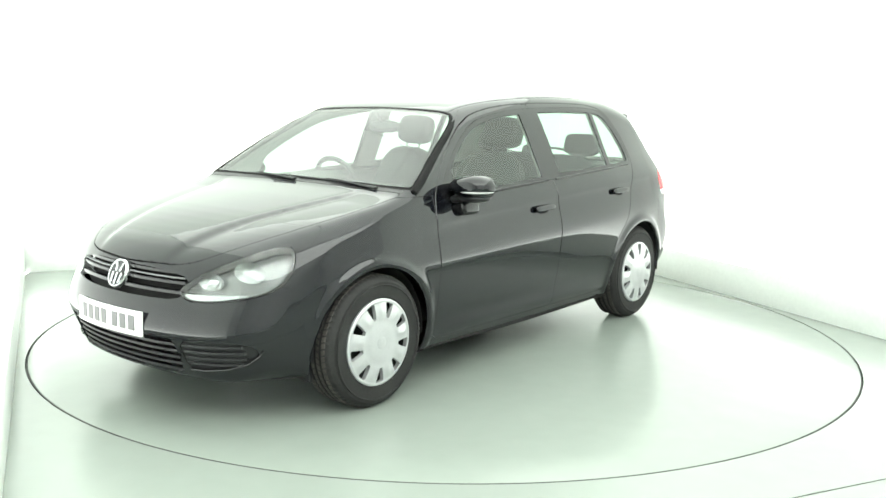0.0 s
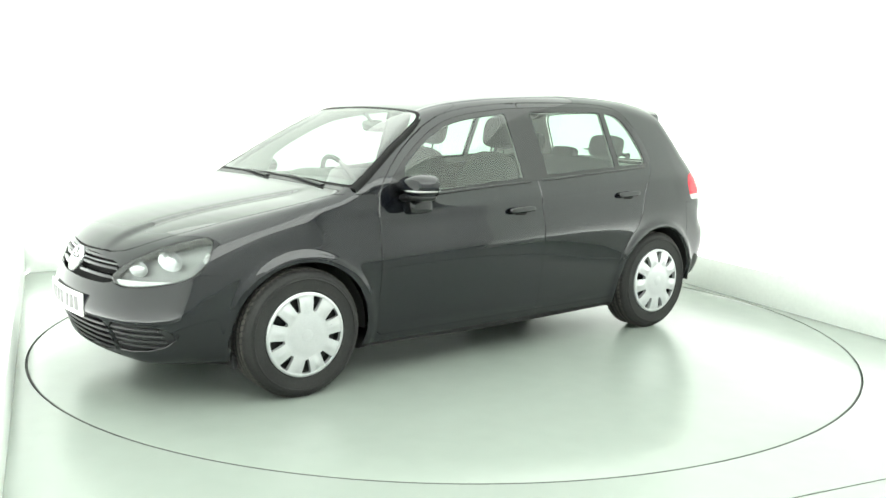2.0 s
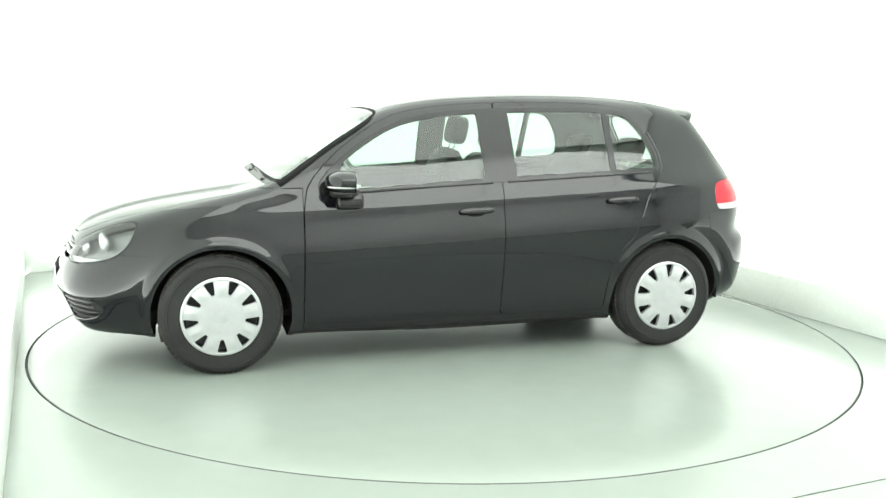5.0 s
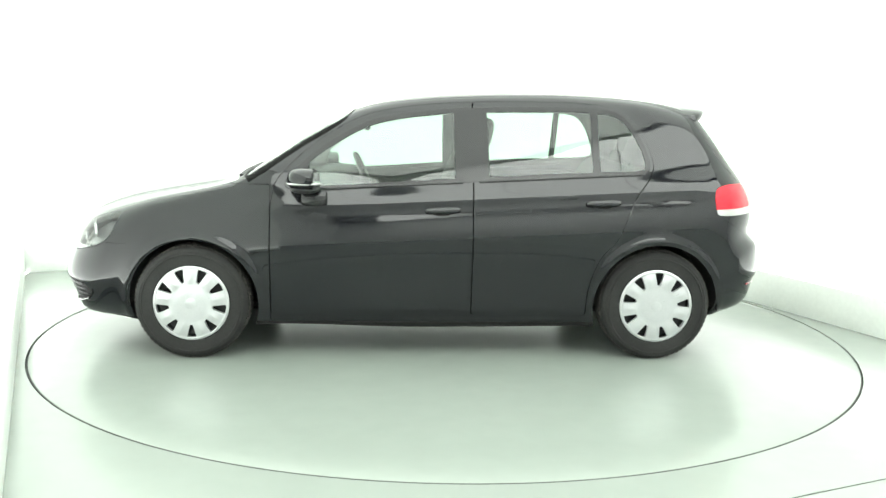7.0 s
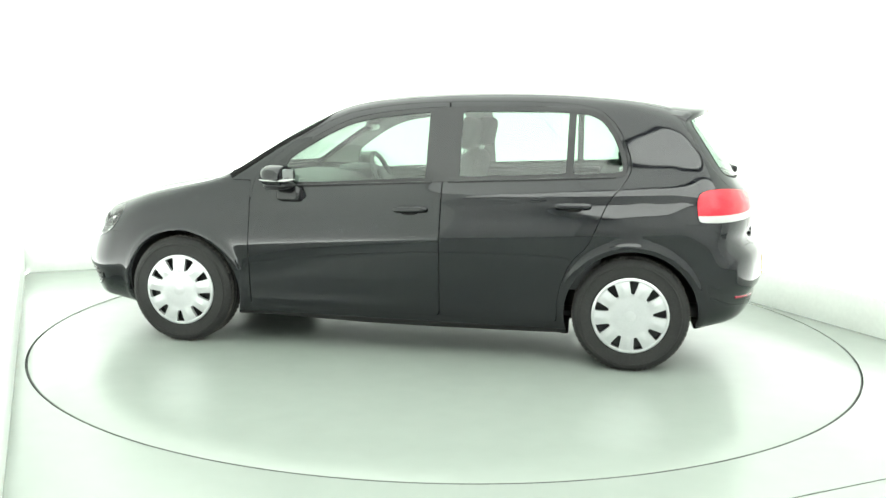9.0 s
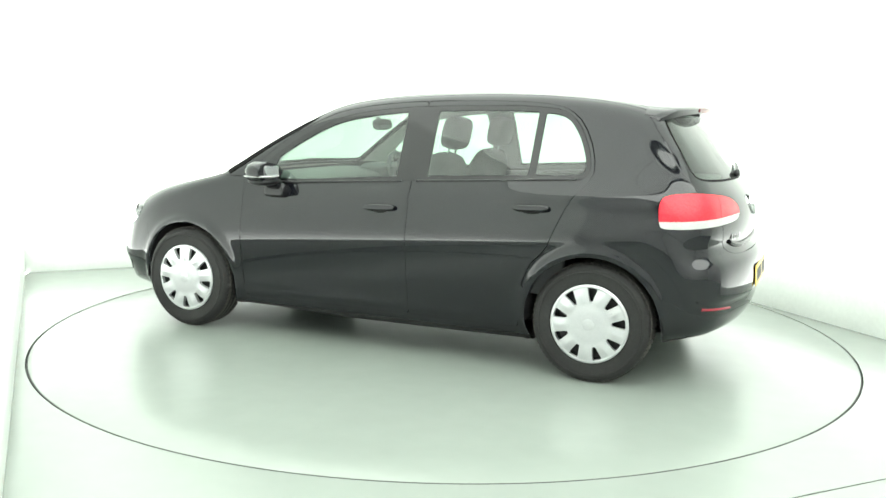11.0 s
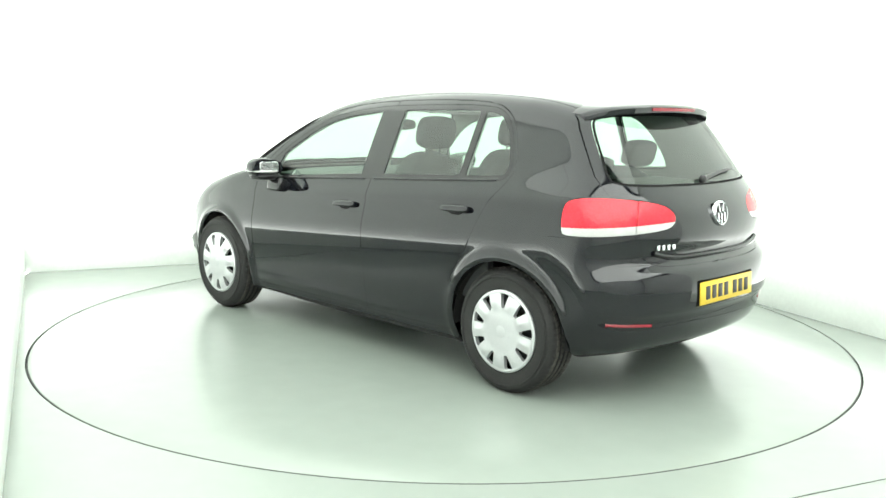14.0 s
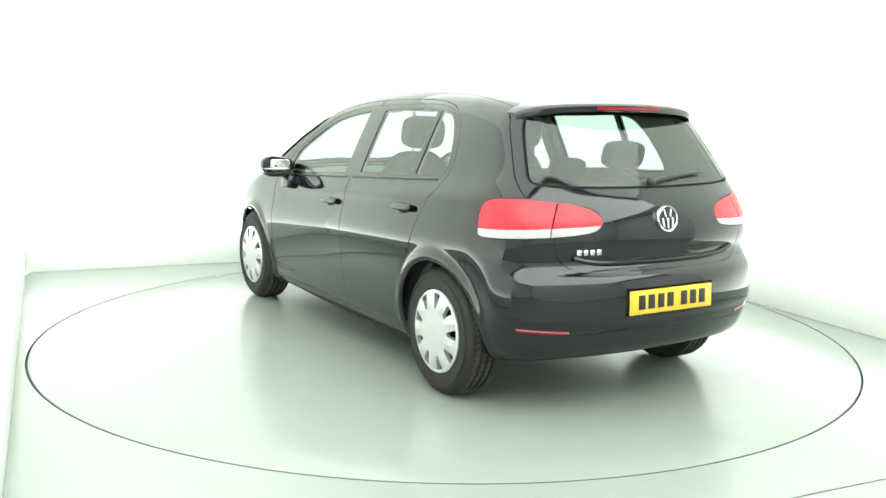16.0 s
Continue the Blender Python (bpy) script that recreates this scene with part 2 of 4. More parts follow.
def build_walls():
    th, top = 0.12, CEIL + 0.05
    z0 = -0.06
    h = top - z0
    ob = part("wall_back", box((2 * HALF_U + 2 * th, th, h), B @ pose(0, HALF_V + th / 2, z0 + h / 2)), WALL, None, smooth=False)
    tagged(ob, "white back wall of the booth with added glow", "wall", kind="structure")
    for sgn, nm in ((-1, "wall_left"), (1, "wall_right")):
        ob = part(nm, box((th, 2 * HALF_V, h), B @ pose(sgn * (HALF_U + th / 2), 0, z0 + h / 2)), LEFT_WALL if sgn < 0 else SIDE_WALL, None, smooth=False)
        tagged(ob, "white side wall of the booth with added glow", "wall", kind="structure")
    # skirting boards with a small rounded top
    sk = 0.245
    ob = part("baseboard_back", box((2 * HALF_U - 0.04, 0.02, sk), B @ pose(0, HALF_V - 0.01, sk / 2 + 0.001), 0.004), SKIRT, None)
    tagged(ob, "tall pale painted skirting board on the wall", "skirting", kind="structure")
    for sgn, nm in ((1, "baseboard_right"), (-1, "baseboard_left")):
        ob = part(nm, box((0.02, 2 * HALF_V, sk + 0.008), B @ pose(sgn * (HALF_U - 0.01), 0, sk / 2 + 0.005), 0.004), SKIRT, None)
        tagged(ob, "tall pale painted skirting board on the wall", "skirting", kind="structure")
    ob = part("ceiling", box((2 * HALF_U + 0.3, 2 * HALF_V + 0.3, 0.1), B @ pose(0, 0, top + 0.05)), CEILING, None, smooth=False)
    tagged(ob, "unseen white booth ceiling with lamp panels", "ceiling", kind="structure")
    # unseen hall, made up to close the place behind the camera and bounce light
    y0, y1, hw, hz = -HALF_V - 6.0, -HALF_V, 5.0, 4.2
    ob = part("hall_wall_far", box((2 * hw, 0.1, hz), B @ pose(0, y0 - 0.05, hz / 2)), HALL, None, smooth=False)
    tagged(ob, "unseen plain white hall wall, made up to bounce light", "wall", kind="structure")
    for sgn, nm in ((-1, "hall_wall_left"), (1, "hall_wall_right")):
        ob = part(nm, box((0.1, y1 - y0, hz), B @ pose(sgn * (hw + 0.05), (y0 + y1) / 2, hz / 2)), HALL, None, smooth=False)
        tagged(ob, "unseen plain white hall wall, made up to bounce light", "wall", kind="structure")
        w = hw - HALF_U - th
        ob = part(nm.replace("wall", "front"), box((w, 0.1, hz), B @ pose(sgn * (HALF_U + th + w / 2), y1 + 0.05, hz / 2)), HALL, None, smooth=False)
        tagged(ob, "unseen made-up white hall wall beside the booth", "wall", kind="structure")
    ob = part("hall_wall_header", box((2 * HALF_U + 2 * th, 0.1, hz - top), B @ pose(0, y1 - 0.052, (hz + top) / 2)), HALL, None, smooth=False)
    tagged(ob, "unseen made-up white wall over the booth opening", "wall", kind="structure")
    ob = part("hall_ceiling", box((2 * hw, y1 - y0, 0.1), B @ pose(0, (y0 + y1) / 2, hz + 0.05)), HALL, None, smooth=False)
    tagged(ob, "unseen made-up white hall ceiling", "ceiling", kind="structure")


# unseen booth lamps in an assumed layout
PANELS = [(u, v) for v in (-1.89, 0.0, 1.89) for u in (-1.67, 0.0, 1.67)]
# made-up hall lamps that brighten the floor and the side facing the camera
ADDED_HALL_PANELS = [(u, v) for v in (-3.95, -5.84, -7.73) for u in (-3.336, -1.668, 0.0, 1.668, 3.336)]


def build_ceiling_lights(spots, diffuser, height, group):
    first = None
    for u, v in spots:
        m = B @ pose(u, v, height)
        if first is None:
            first = empty("unseen_ceiling_light")
            bars = (((1.668, 0.006, 0.05), (0, 0.942, 0.0)), ((1.668, 0.006, 0.05), (0, -0.942, 0.0)), ((0.006, 1.878, 0.05), (0.831, 0, 0.0)), ((0.006, 1.878, 0.05), (-0.831, 0, 0.0)))
            part("frame", joined(*[box(q, pose(*p)) for q, p in bars]), ALU, first)
            part("diffuser", box((1.656, 1.878, 0.02), pose(0, 0, -0.014)), diffuser, first, "glowing white diffuser", smooth=False)
            tagged(first, "large unseen ceiling light panel with white diffuser, added as a light source", "ceiling light", group)
            first.matrix_world = m
        else:
            copy_thing(first, m)


build_floor()
turntable = build_turntable()
build_walls()
build_ceiling_lights(PANELS, DIFFUSER, CEIL, "booth ceiling lights")
build_ceiling_lights(ADDED_HALL_PANELS, HALL_DIFFUSER, 4.15, "hall ceiling lights")


# ---- the car body as one smooth solid, cut into panels ----
def soft_table(xs, ys, sigma):
    """A smooth curve through a few pairs."""
    lo, hi = xs[0] - 0.6, xs[-1] + 0.6
    gx = np.linspace(lo, hi, 1200)
    gy = np.interp(gx, xs, ys)
    # carry the end slopes on
    gy = np.where(gx < xs[0], ys[0] + (gx - xs[0]) * (ys[1] - ys[0]) / (xs[1] - xs[0]), gy)
    gy = np.where(gx > xs[-1], ys[-1] + (gx - xs[-1]) * (ys[-1] - ys[-2]) / (xs[-1] - xs[-2]), gy)
    step = gx[1] - gx[0]
    r = int(3 * sigma / step) + 1
    k = np.exp(-0.5 * (np.arange(-r, r + 1) * step / sigma) ** 2)
    k /= k.sum()
    gy = np.convolve(np.pad(gy, r, mode="edge"), k, mode="valid")
    return lambda x: np.interp(x, gx, gy)


def round_curve(pts, times):
    p = np.array(pts, float)
    for _ in range(times):
        q = np.roll(p, -1, axis=0)
        p = np.stack([0.75 * p + 0.25 * q, 0.25 * p + 0.75 * q], 1).reshape(-1, 2)
    return p


def poly_distance(px, py, poly):
    """Signed distance to a closed outline, negative inside."""
    shape = np.shape(px)
    P = np.stack([np.ravel(px), np.ravel(py)], -1)
    A, Bp = poly, np.roll(poly, -1, axis=0)
    best = np.full(len(P), 1e9)
    inside = np.zeros(len(P), bool)
    for a, b in zip(A, Bp):
        d = b - a
        w = P - a
        t = np.clip((w @ d) / max(d @ d, 1e-12), 0, 1)
        best = np.minimum(best, ((w - t[:, None] * d) ** 2).sum(1))
        if a[1] != b[1]:
            cross = (a[1] > P[:, 1]) != (b[1] > P[:, 1])
            inside ^= cross & (P[:, 0] < (b[0] - a[0]) * (P[:, 1] - a[1]) / (b[1] - a[1]) + a[0])
    return (np.sqrt(best) * np.where(inside, -1, 1)).reshape(shape)


# side outline on the centre line, from the chin over bonnet, roof and tailgate to the tail
PROFILE = round_curve([(1.80, 0.20), (2.03, 0.205), (2.092, 0.225), (2.122, 0.30), (2.155, 0.375), (2.176, 0.425), (2.164, 0.475), (2.146, 0.525), (2.126, 0.565), (2.108, 0.605),
                       (2.085, 0.665), (2.05, 0.725), (1.96, 0.795), (1.72, 0.878), (1.40, 0.940), (1.18, 0.978), (1.07, 1.003),
                       (0.90, 1.110), (0.70, 1.248), (0.52, 1.354), (0.36, 1.424), (0.10, 1.470), (-0.22, 1.496), (-0.60, 1.508), (-0.95, 1.502),
                       (-1.30, 1.472), (-1.52, 1.434), (-1.60, 1.40), (-1.66, 1.335), (-1.76, 1.21), (-1.86, 1.08), (-1.935, 0.98), (-1.975, 0.90),
                       (-1.985, 0.80), (-1.965, 0.725), (-2.00, 0.685), (-2.035, 0.65), (-2.045, 0.56), (-2.045, 0.475), (-2.02, 0.455),
                       (-2.01, 0.38), (-1.97, 0.30), (-1.88, 0.265), (-1.60, 0.21), (-0.5, 0.19), (0.8, 0.19)], 2)
BOW = soft_table([-2.1, -1.8, -1.55, -1.2, -0.4, 0.1, 0.5, 1.0, 1.5, 1.9, 2.2], [-0.30, -0.28, -0.20, -0.03, 0.0, 0.01, 0.08, 0.03, 0.15, 0.42, 0.46], 0.12)
CROWN = soft_table([-2.1, -1.5, -1.0, 0.2, 0.7, 1.1, 1.7, 2.1], [0.0, 0.03, 0.055, 0.055, 0.02, 0.03, 0.05, 0.03], 0.12)
PLAN = soft_table([-2.1, -1.95, -1.75, -1.55, -1.3, -0.9, 0.0, 0.9, 1.3, 1.6, 1.8, 2.0, 2.2], [0.83, 0.885, 0.935, 0.963, 0.985, 1.0, 1.0, 1.0, 0.985, 0.945, 0.89, 0.81, 0.72], 0.08)
UPPER = soft_table([-2.1, -1.7, -1.25, -0.6, 0.35, 0.8, 1.2, 1.6, 2.2], [0.86, 0.93, 0.968, 1.0, 1.0, 1.05, 1.075, 1.06, 1.03], 0.12)
SIDE = soft_table([-0.80, -0.755, -0.66, -0.52, -0.40, -0.31, -0.27, -0.20, -0.13, -0.09, -0.02, 0.02, 0.10, 0.22, 0.36, 0.46, 0.56],
                  [0.778, 0.796, 0.823, 0.847, 0.861, 0.8695, 0.868, 0.857, 0.846, 0.836, 0.803, 0.785, 0.750, 0.694, 0.624, 0.567, 0.50], 0.021)
HUB_F, HUB_R, HUB_Z, ARCH_R = 1.2925, -1.2925, 0.308, 0.358


def belt(x):
    return 0.977 - 0.058 * np.clip(x, -1.5, 1.0)


def shifted(x, y, z):
    return x + BOW(x) * y * y * (0.62 + 0.78 * y * y), z + CROWN(x) * y * y


def half_width(x, z):
    w = z - belt(x)
    up = 1 / (1 + np.exp(-w / 0.05))
    # the bulge runs lower along the bumpers
    low = np.clip((np.abs(x) - 1.52) / 0.28, 0, 1)
    low = 0.36 * low * low * (3 - 2 * low)
    s = SIDE(np.where(w < 0, w * (1 - low), w)) * PLAN(x) * (1 + (UPPER(x) - 1) * up)
    # crease through the door handles, fading at both ends
    fade = np.clip((x + 1.75) / 0.3, 0, 1) * np.clip((1.15 - x) / 0.5, 0, 1)
    s = s - 0.011 * fade / (1 + np.exp((w + 0.105) / 0.007)) * np.exp(-((w + 0.105) / 0.10) ** 2)
    # lower crease along the doors
    fade2 = np.clip((x + 1.0) / 0.35, 0, 1) * np.clip((1.0 - x) / 0.35, 0, 1)
    s = s + 0.007 * fade2 * np.exp(-((z - 0.285) / 0.03) ** 2)
    # bumper corners turn under below their edge
    s = s - low * 0.75 * (np.logaddexp(0, (0.415 - z) / 0.012) * 0.012)
    for hx in (HUB_F, HUB_R):
        d = np.sqrt((x - hx) ** 2 + (z - HUB_Z) ** 2)
        s = s + 0.016 * np.exp(-((d - 0.376) / 0.025) ** 2) * (z > 0.1)
    return s


def lookup_profile():
    """The distance to the outline, on a fine grid, read off smoothly."""
    step, x0, z0 = 0.006, -2.3, 0.0
    gx, gz = np.arange(x0, 2.7, step), np.arange(z0, 1.75, step)
    X, Z = np.meshgrid(gx, gz, indexing="ij")
    D = poly_distance(X, Z, PROFILE)

    def f(x, z):
        i = np.clip((x - x0) / step, 0, len(gx) - 1.001)
        j = np.clip((z - z0) / step, 0, len(gz) - 1.001)
        a, b = i.astype(int), j.astype(int)
        u, v = i - a, j - b
        return D[a, b] * (1 - u) * (1 - v) + D[a + 1, b] * u * (1 - v) + D[a, b + 1] * (1 - u) * v + D[a + 1, b + 1] * u * v
    return f


ROUGH = lookup_profile()


def solid(P):
    x, y, z = P[..., 0], np.abs(P[..., 1]), P[..., 2]
    xe, ze = shifted(x, y, z)
    a = ROUGH(xe, ze)
    ridge = 0.27 + 0.26 * np.clip((2.02 - x) / 0.95, 0, 1.2)
    on = np.clip((x - 1.08) / 0.15, 0, 1) * np.clip((2.06 - x) / 0.12, 0, 1) * np.clip((z - 0.6) / 0.1, 0, 1)
    a = a + on * 0.014 / (1 + np.exp(-(y - ridge) / 0.012)) * np.exp(-np.clip(y - ridge, 0, None) / 0.16)
    b = (y - half_width(x, z)) * 0.9
    k = 0.055 + 0.075 * np.clip((np.abs(x) - 1.2) / 0.6, 0, 1) + 0.03 * np.clip((z - 1.2) / 0.2, 0, 1)
    h = np.clip(k - np.abs(a - b), 0, None) / k
    return np.maximum(a, b) + h * h * k * 0.25


def gradient(P):
    e = 0.006
    g = np.stack([solid(P + d) - solid(P - d) for d in np.eye(3) * e], -1) / (2 * e)
    return g


def net_surface(h=0.015):
    gx, gy, gz = np.arange(-2.13, 2.26, h), np.arange(-2.5 * h, 0.98, h), np.arange(0.13, 1.55, h)
    G = np.stack(np.meshgrid(gx, gy, gz, indexing="ij"), -1)
    F = solid(G)
    s = F < 0
    c = np.zeros([n - 1 for n in F.shape], int)
    acc = np.zeros((*c.shape, 3))
    off = [(i, j, k) for i in (0, 1) for j in (0, 1) for k in (0, 1)]
    cut = lambda A, o: A[o[0]:o[0] + c.shape[0], o[1]:o[1] + c.shape[1], o[2]:o[2] + c.shape[2]]
    for o in off:
        for ax in range(3):
            if o[ax] == 0:
                q = list(o)
                q[ax] = 1
                a, b = cut(F, o), cut(F, q)
                x = (a < 0) != (b < 0)
                t = np.where(x, a / np.where(x, a - b, 1), 0)
                pos = cut(G, o).copy()
                pos[..., ax] += t * h
                acc += pos * x[..., None]
                c += x
    live = c > 0
    ident = np.full(c.shape, -1)
    ident[live] = np.arange(live.sum())
    V = acc[live] / c[live][:, None]
    faces = []
    for ax in range(3):
        n = np.array(F.shape)
        sl = [slice(1, n[i] - 1) for i in range(3)]
        sl[ax] = slice(0, n[ax] - 1)
        nx = list(sl)
        nx[ax] = slice(1, n[ax])
        a, b = s[tuple(sl)], s[tuple(nx)]
        idx = np.argwhere(a != b)
        o = np.array([sl[i].start for i in range(3)])
        u, v = (ax + 1) % 3, (ax + 2) % 3
        eu, ev = np.eye(3, dtype=int)[u], np.eye(3, dtype=int)[v]
        base = idx + o
        q = [ident[tuple((base - da * eu - db * ev).T)] for da, db in ((1, 1), (0, 1), (0, 0), (1, 0))]
        q = np.stack(q, -1)
        flip = ~a[tuple(idx.T)]
        q[flip] = q[flip][:, ::-1]
        faces.append(q)
    faces = np.concatenate(faces)
    faces = faces[(faces >= 0).all(1)]
    for _ in range(4):
        f, g = solid(V), gradient(V)
        V = V - (f / np.maximum((g * g).sum(-1), 0.2))[:, None] * g
    # even the points out along the surface
    for _ in range(2):
        acc, cnt = np.zeros_like(V), np.zeros(len(V))
        for i in range(4):
            np.add.at(acc, faces[:, i], V[faces[:, (i + 1) % 4]] + V[faces[:, (i + 3) % 4]])
            np.add.at(cnt, faces[:, i], 2)
        V = 0.5 * V + 0.5 * acc / np.maximum(cnt, 1)[:, None]
        for _ in range(2):
            f, g = solid(V), gradient(V)
            V = V - (f / np.maximum((g * g).sum(-1), 0.2))[:, None] * g
    N = gradient(V)
    N /= np.linalg.norm(N, axis=1)[:, None]
    for _ in range(2):
        acc = N.copy()
        for i in range(4):
            np.add.at(acc, faces[:, i], 0.5 * N[faces[:, (i + 1) % 4]])
        N = acc / np.linalg.norm(acc, axis=1)[:, None]
    return V, N, faces


class Skin:
    """Points and normals of the body, and cuts of its faces along lines."""

    def __init__(self, V, N):
        self.V, self.N = [tuple(v) for v in V], [tuple(n) for n in N]

    def split(self, faces, field):
        """Faces where field < 0, and the rest; faces on the line are cut in two."""
        arr = np.array(self.V)
        val = list(field(arr[:, 0], arr[:, 1], arr[:, 2]))
        ins, outs, seen = [], [], {}
        for f in faces:
            neg = [val[i] < 0 for i in f]
            if all(neg):
                ins.append(f)
            elif not any(neg):
                outs.append(f)
            else:
                a, b = [], []
                n = len(f)
                for k in range(n):
                    i, j = f[k], f[(k + 1) % n]
                    (a if neg[k] else b).append(i)
                    if neg[k] != neg[(k + 1) % n]:
                        key = (min(i, j), max(i, j))
                        if key not in seen:
                            t = val[i] / (val[i] - val[j])
                            self.V.append(tuple((1 - t) * p + t * q for p, q in zip(self.V[i], self.V[j])))
                            self.N.append(tuple((1 - t) * p + t * q for p, q in zip(self.N[i], self.N[j])))
                            val.append(0.0)
                            seen[key] = len(self.V) - 1
                        a.append(seen[key])
                        b.append(seen[key])
                ins.append(tuple(a))
                outs.append(tuple(b))
        return ins, outs

    def take(self, faces, field, gap=0.003):
        """Cuts a region out with a joint round it: the region, and the rest."""
        a, rest = self.split(faces, lambda x, y, z: field(x, y, z) + gap / 2)
        _, rest = self.split(rest, lambda x, y, z: field(x, y, z) - gap / 2)
        return a, rest

    def panel(self, name, faces, mat, parent, sides, label="", sink=0.0, fold=0.012):
        """Panels from half-body faces: sides 'left', 'right' or 'both' (one mesh over the centre line)."""
        if not faces:
            return None
        used = sorted({i for f in faces for i in f})
        slot = {i: k for k, i in enumerate(used)}
        V, N = np.array([self.V[i] for i in used]), np.array([self.N[i] for i in used])
        N /= np.linalg.norm(N, axis=1)[:, None]
        V = V - sink * N
        F = [tuple(slot[i] for i in f) for f in faces]
        # weld points that a cut has left all but together
        lead = list(range(len(V)))

        def top(i):
            while lead[i] != i:
                i = lead[i]
            return i
        for f in F:
            for i, j in zip(f, f[1:] + f[:1]):
                if i < j and abs(V[i] - V[j]).max() < 0.0016:
                    a, b = top(i), top(j)
                    if a != b:
                        if abs(V[b][1]) < 1e-4:
                            a, b = b, a
                        lead[b] = a
        tidy = []
        for f in F:
            g = []
            for i in (top(i) for i in f):
                if not g or g[-1] != i:
                    g.append(i)
            if len(g) > 1 and g[0] == g[-1]:
                g.pop()
            if len(set(g)) == len(g) > 2:
                tidy.append(tuple(g))
        F = tidy
        edges = {}
        for f in F:
            for i, j in zip(f, f[1:] + f[:1]):
                edges[(i, j)] = True
        rim = [(i, j) for i, j in edges if (j, i) not in edges and not (abs(V[i][1]) < 1e-4 and abs(V[j][1]) < 1e-4)]
        if fold:
            n0 = len(V)
            rs = sorted({i for e in rim for i in e})
            at = {i: n0 + k for k, i in enumerate(rs)}
            V = np.concatenate([V, V[rs] - fold * N[rs]])
            N = np.concatenate([N, N[rs]])
            F = F + [(j, i, at[i], at[j]) for i, j in rim]
        flip = np.array([1, -1, 1])
        if sides == "left":
            return link_mesh(name, V, F, mat, parent, label, N)
        if sides == "right":
            return link_mesh(name, V * flip, [f[::-1] for f in F], mat, parent, label, N * flip)
        n = len(V)
        weld = {n + i: i for i in range(n) if abs(V[i][1]) < 1e-4}
        F2 = [tuple(weld.get(n + i, n + i) for i in f[::-1]) for f in F]
        N[list(weld.values())] *= np.array([1, 0, 1])
        return link_mesh(name, np.concatenate([V, V * flip]), F + F2, mat, parent, label, np.concatenate([N, N * flip]))


def outline(pts, times=2):
    poly = round_curve(pts, times)
    return lambda a, b: poly_distance(a, b, poly)


R2 = math.sqrt(0.5)
DLO = outline([(0.80, 0.935), (0.54, 0.940), (0.19, 0.967), (-0.24, 0.998), (-0.75, 1.028), (-1.16, 1.045), (-1.235, 1.06), (-1.245, 1.14), (-1.175, 1.30),
               (-1.08, 1.40), (-0.93, 1.417), (-0.75, 1.420), (-0.34, 1.412), (-0.12, 1.402), (0.19, 1.365), (0.38, 1.312), (0.62, 1.165), (0.78, 1.02)])
DOOR_F = outline([(0.868, 0.245), (0.868, 0.30), (0.868, 0.60), (0.868, 0.94), (0.80, 1.05), (0.64, 1.20), (0.40, 1.345), (0.20, 1.395), (-0.05, 1.425), (-0.24, 1.435), (-0.241, 1.43), (-0.242, 0.8), (-0.2435, 0.32), (-0.243, 0.245), (-0.20, 0.2445), (0.80, 0.2445)], 1)
DOOR_R = outline([(-0.30, 0.2445), (-0.245, 0.245), (-0.245, 0.30), (-0.2445, 0.8), (-0.243, 1.43), (-0.25, 1.438), (-0.75, 1.446), (-1.02, 1.43), (-1.13, 1.38), (-1.215, 1.27), (-1.27, 1.11), (-1.235, 1.03), (-1.15, 0.93),
                  (-1.09, 0.78), (-1.05, 0.68), (-0.965, 0.60), (-0.915, 0.48), (-0.895, 0.38), (-0.895, 0.29), (-0.895, 0.245), (-0.85, 0.2445)], 1)
HEADLAMP = outline([(-1.185, 0.598), (-1.13, 0.645), (-1.00, 0.712), (-0.86, 0.765), (-0.74, 0.795), (-0.690, 0.790), (-0.675, 0.745), (-0.695, 0.665), (-0.76, 0.612), (-0.88, 0.582), (-1.02, 0.564), (-1.14, 0.562)])
TAILLAMP = outline([(-0.565, 0.842), (-0.572, 0.95), (-0.605, 1.0), (-0.75, 1.010), (-0.92, 0.996), (-1.03, 0.978), (-1.095, 0.952), (-1.125, 0.912), (-1.105, 0.868), (-1.04, 0.853), (-0.90, 0.842), (-0.70, 0.832), (-0.585, 0.828)])
WINDSCREEN = outline([(1.055, -0.3), (1.055, 0.0), (1.055, 0.67), (1.045, 0.785), (0.95, 0.770), (0.62, 0.654), (0.48, 0.598), (0.43, 0.525), (0.415, 0.0), (0.415, -0.3)])
BONNET = outline([(1.088, -0.3), (1.088, 0.30), (1.086, 0.70), (1.08, 0.765), (1.20, 0.752), (1.5, 0.715), (1.75, 0.645), (1.94, 0.545), (2.02, 0.46), (2.058, 0.36), (2.068, 0.0), (2.068, -0.3)], 2)
REAR_GLASS = outline([(-0.3, 1.40), (0.0, 1.40), (0.50, 1.385), (0.555, 1.34), (0.60, 1.20), (0.635, 1.09), (0.61, 1.062), (0.45, 1.052), (0.0, 1.048), (-0.3, 1.048)])
TAILGATE = outline([(-0.3, 1.425), (0.0, 1.425), (0.52, 1.42), (0.585, 1.36), (0.64, 1.20), (0.68, 1.06), (0.655, 0.98), (0.605, 0.92), (0.59, 0.82), (0.565, 0.735), (0.50, 0.693), (0.40, 0.686), (0.0, 0.684), (-0.3, 0.684)], 1)
GRILLE = outline([(-0.3, 0.690), (0.0, 0.690), (0.30, 0.680), (0.43, 0.655), (0.425, 0.60), (0.40, 0.565), (0.20, 0.560), (0.0, 0.560), (-0.3, 0.560)], 1)
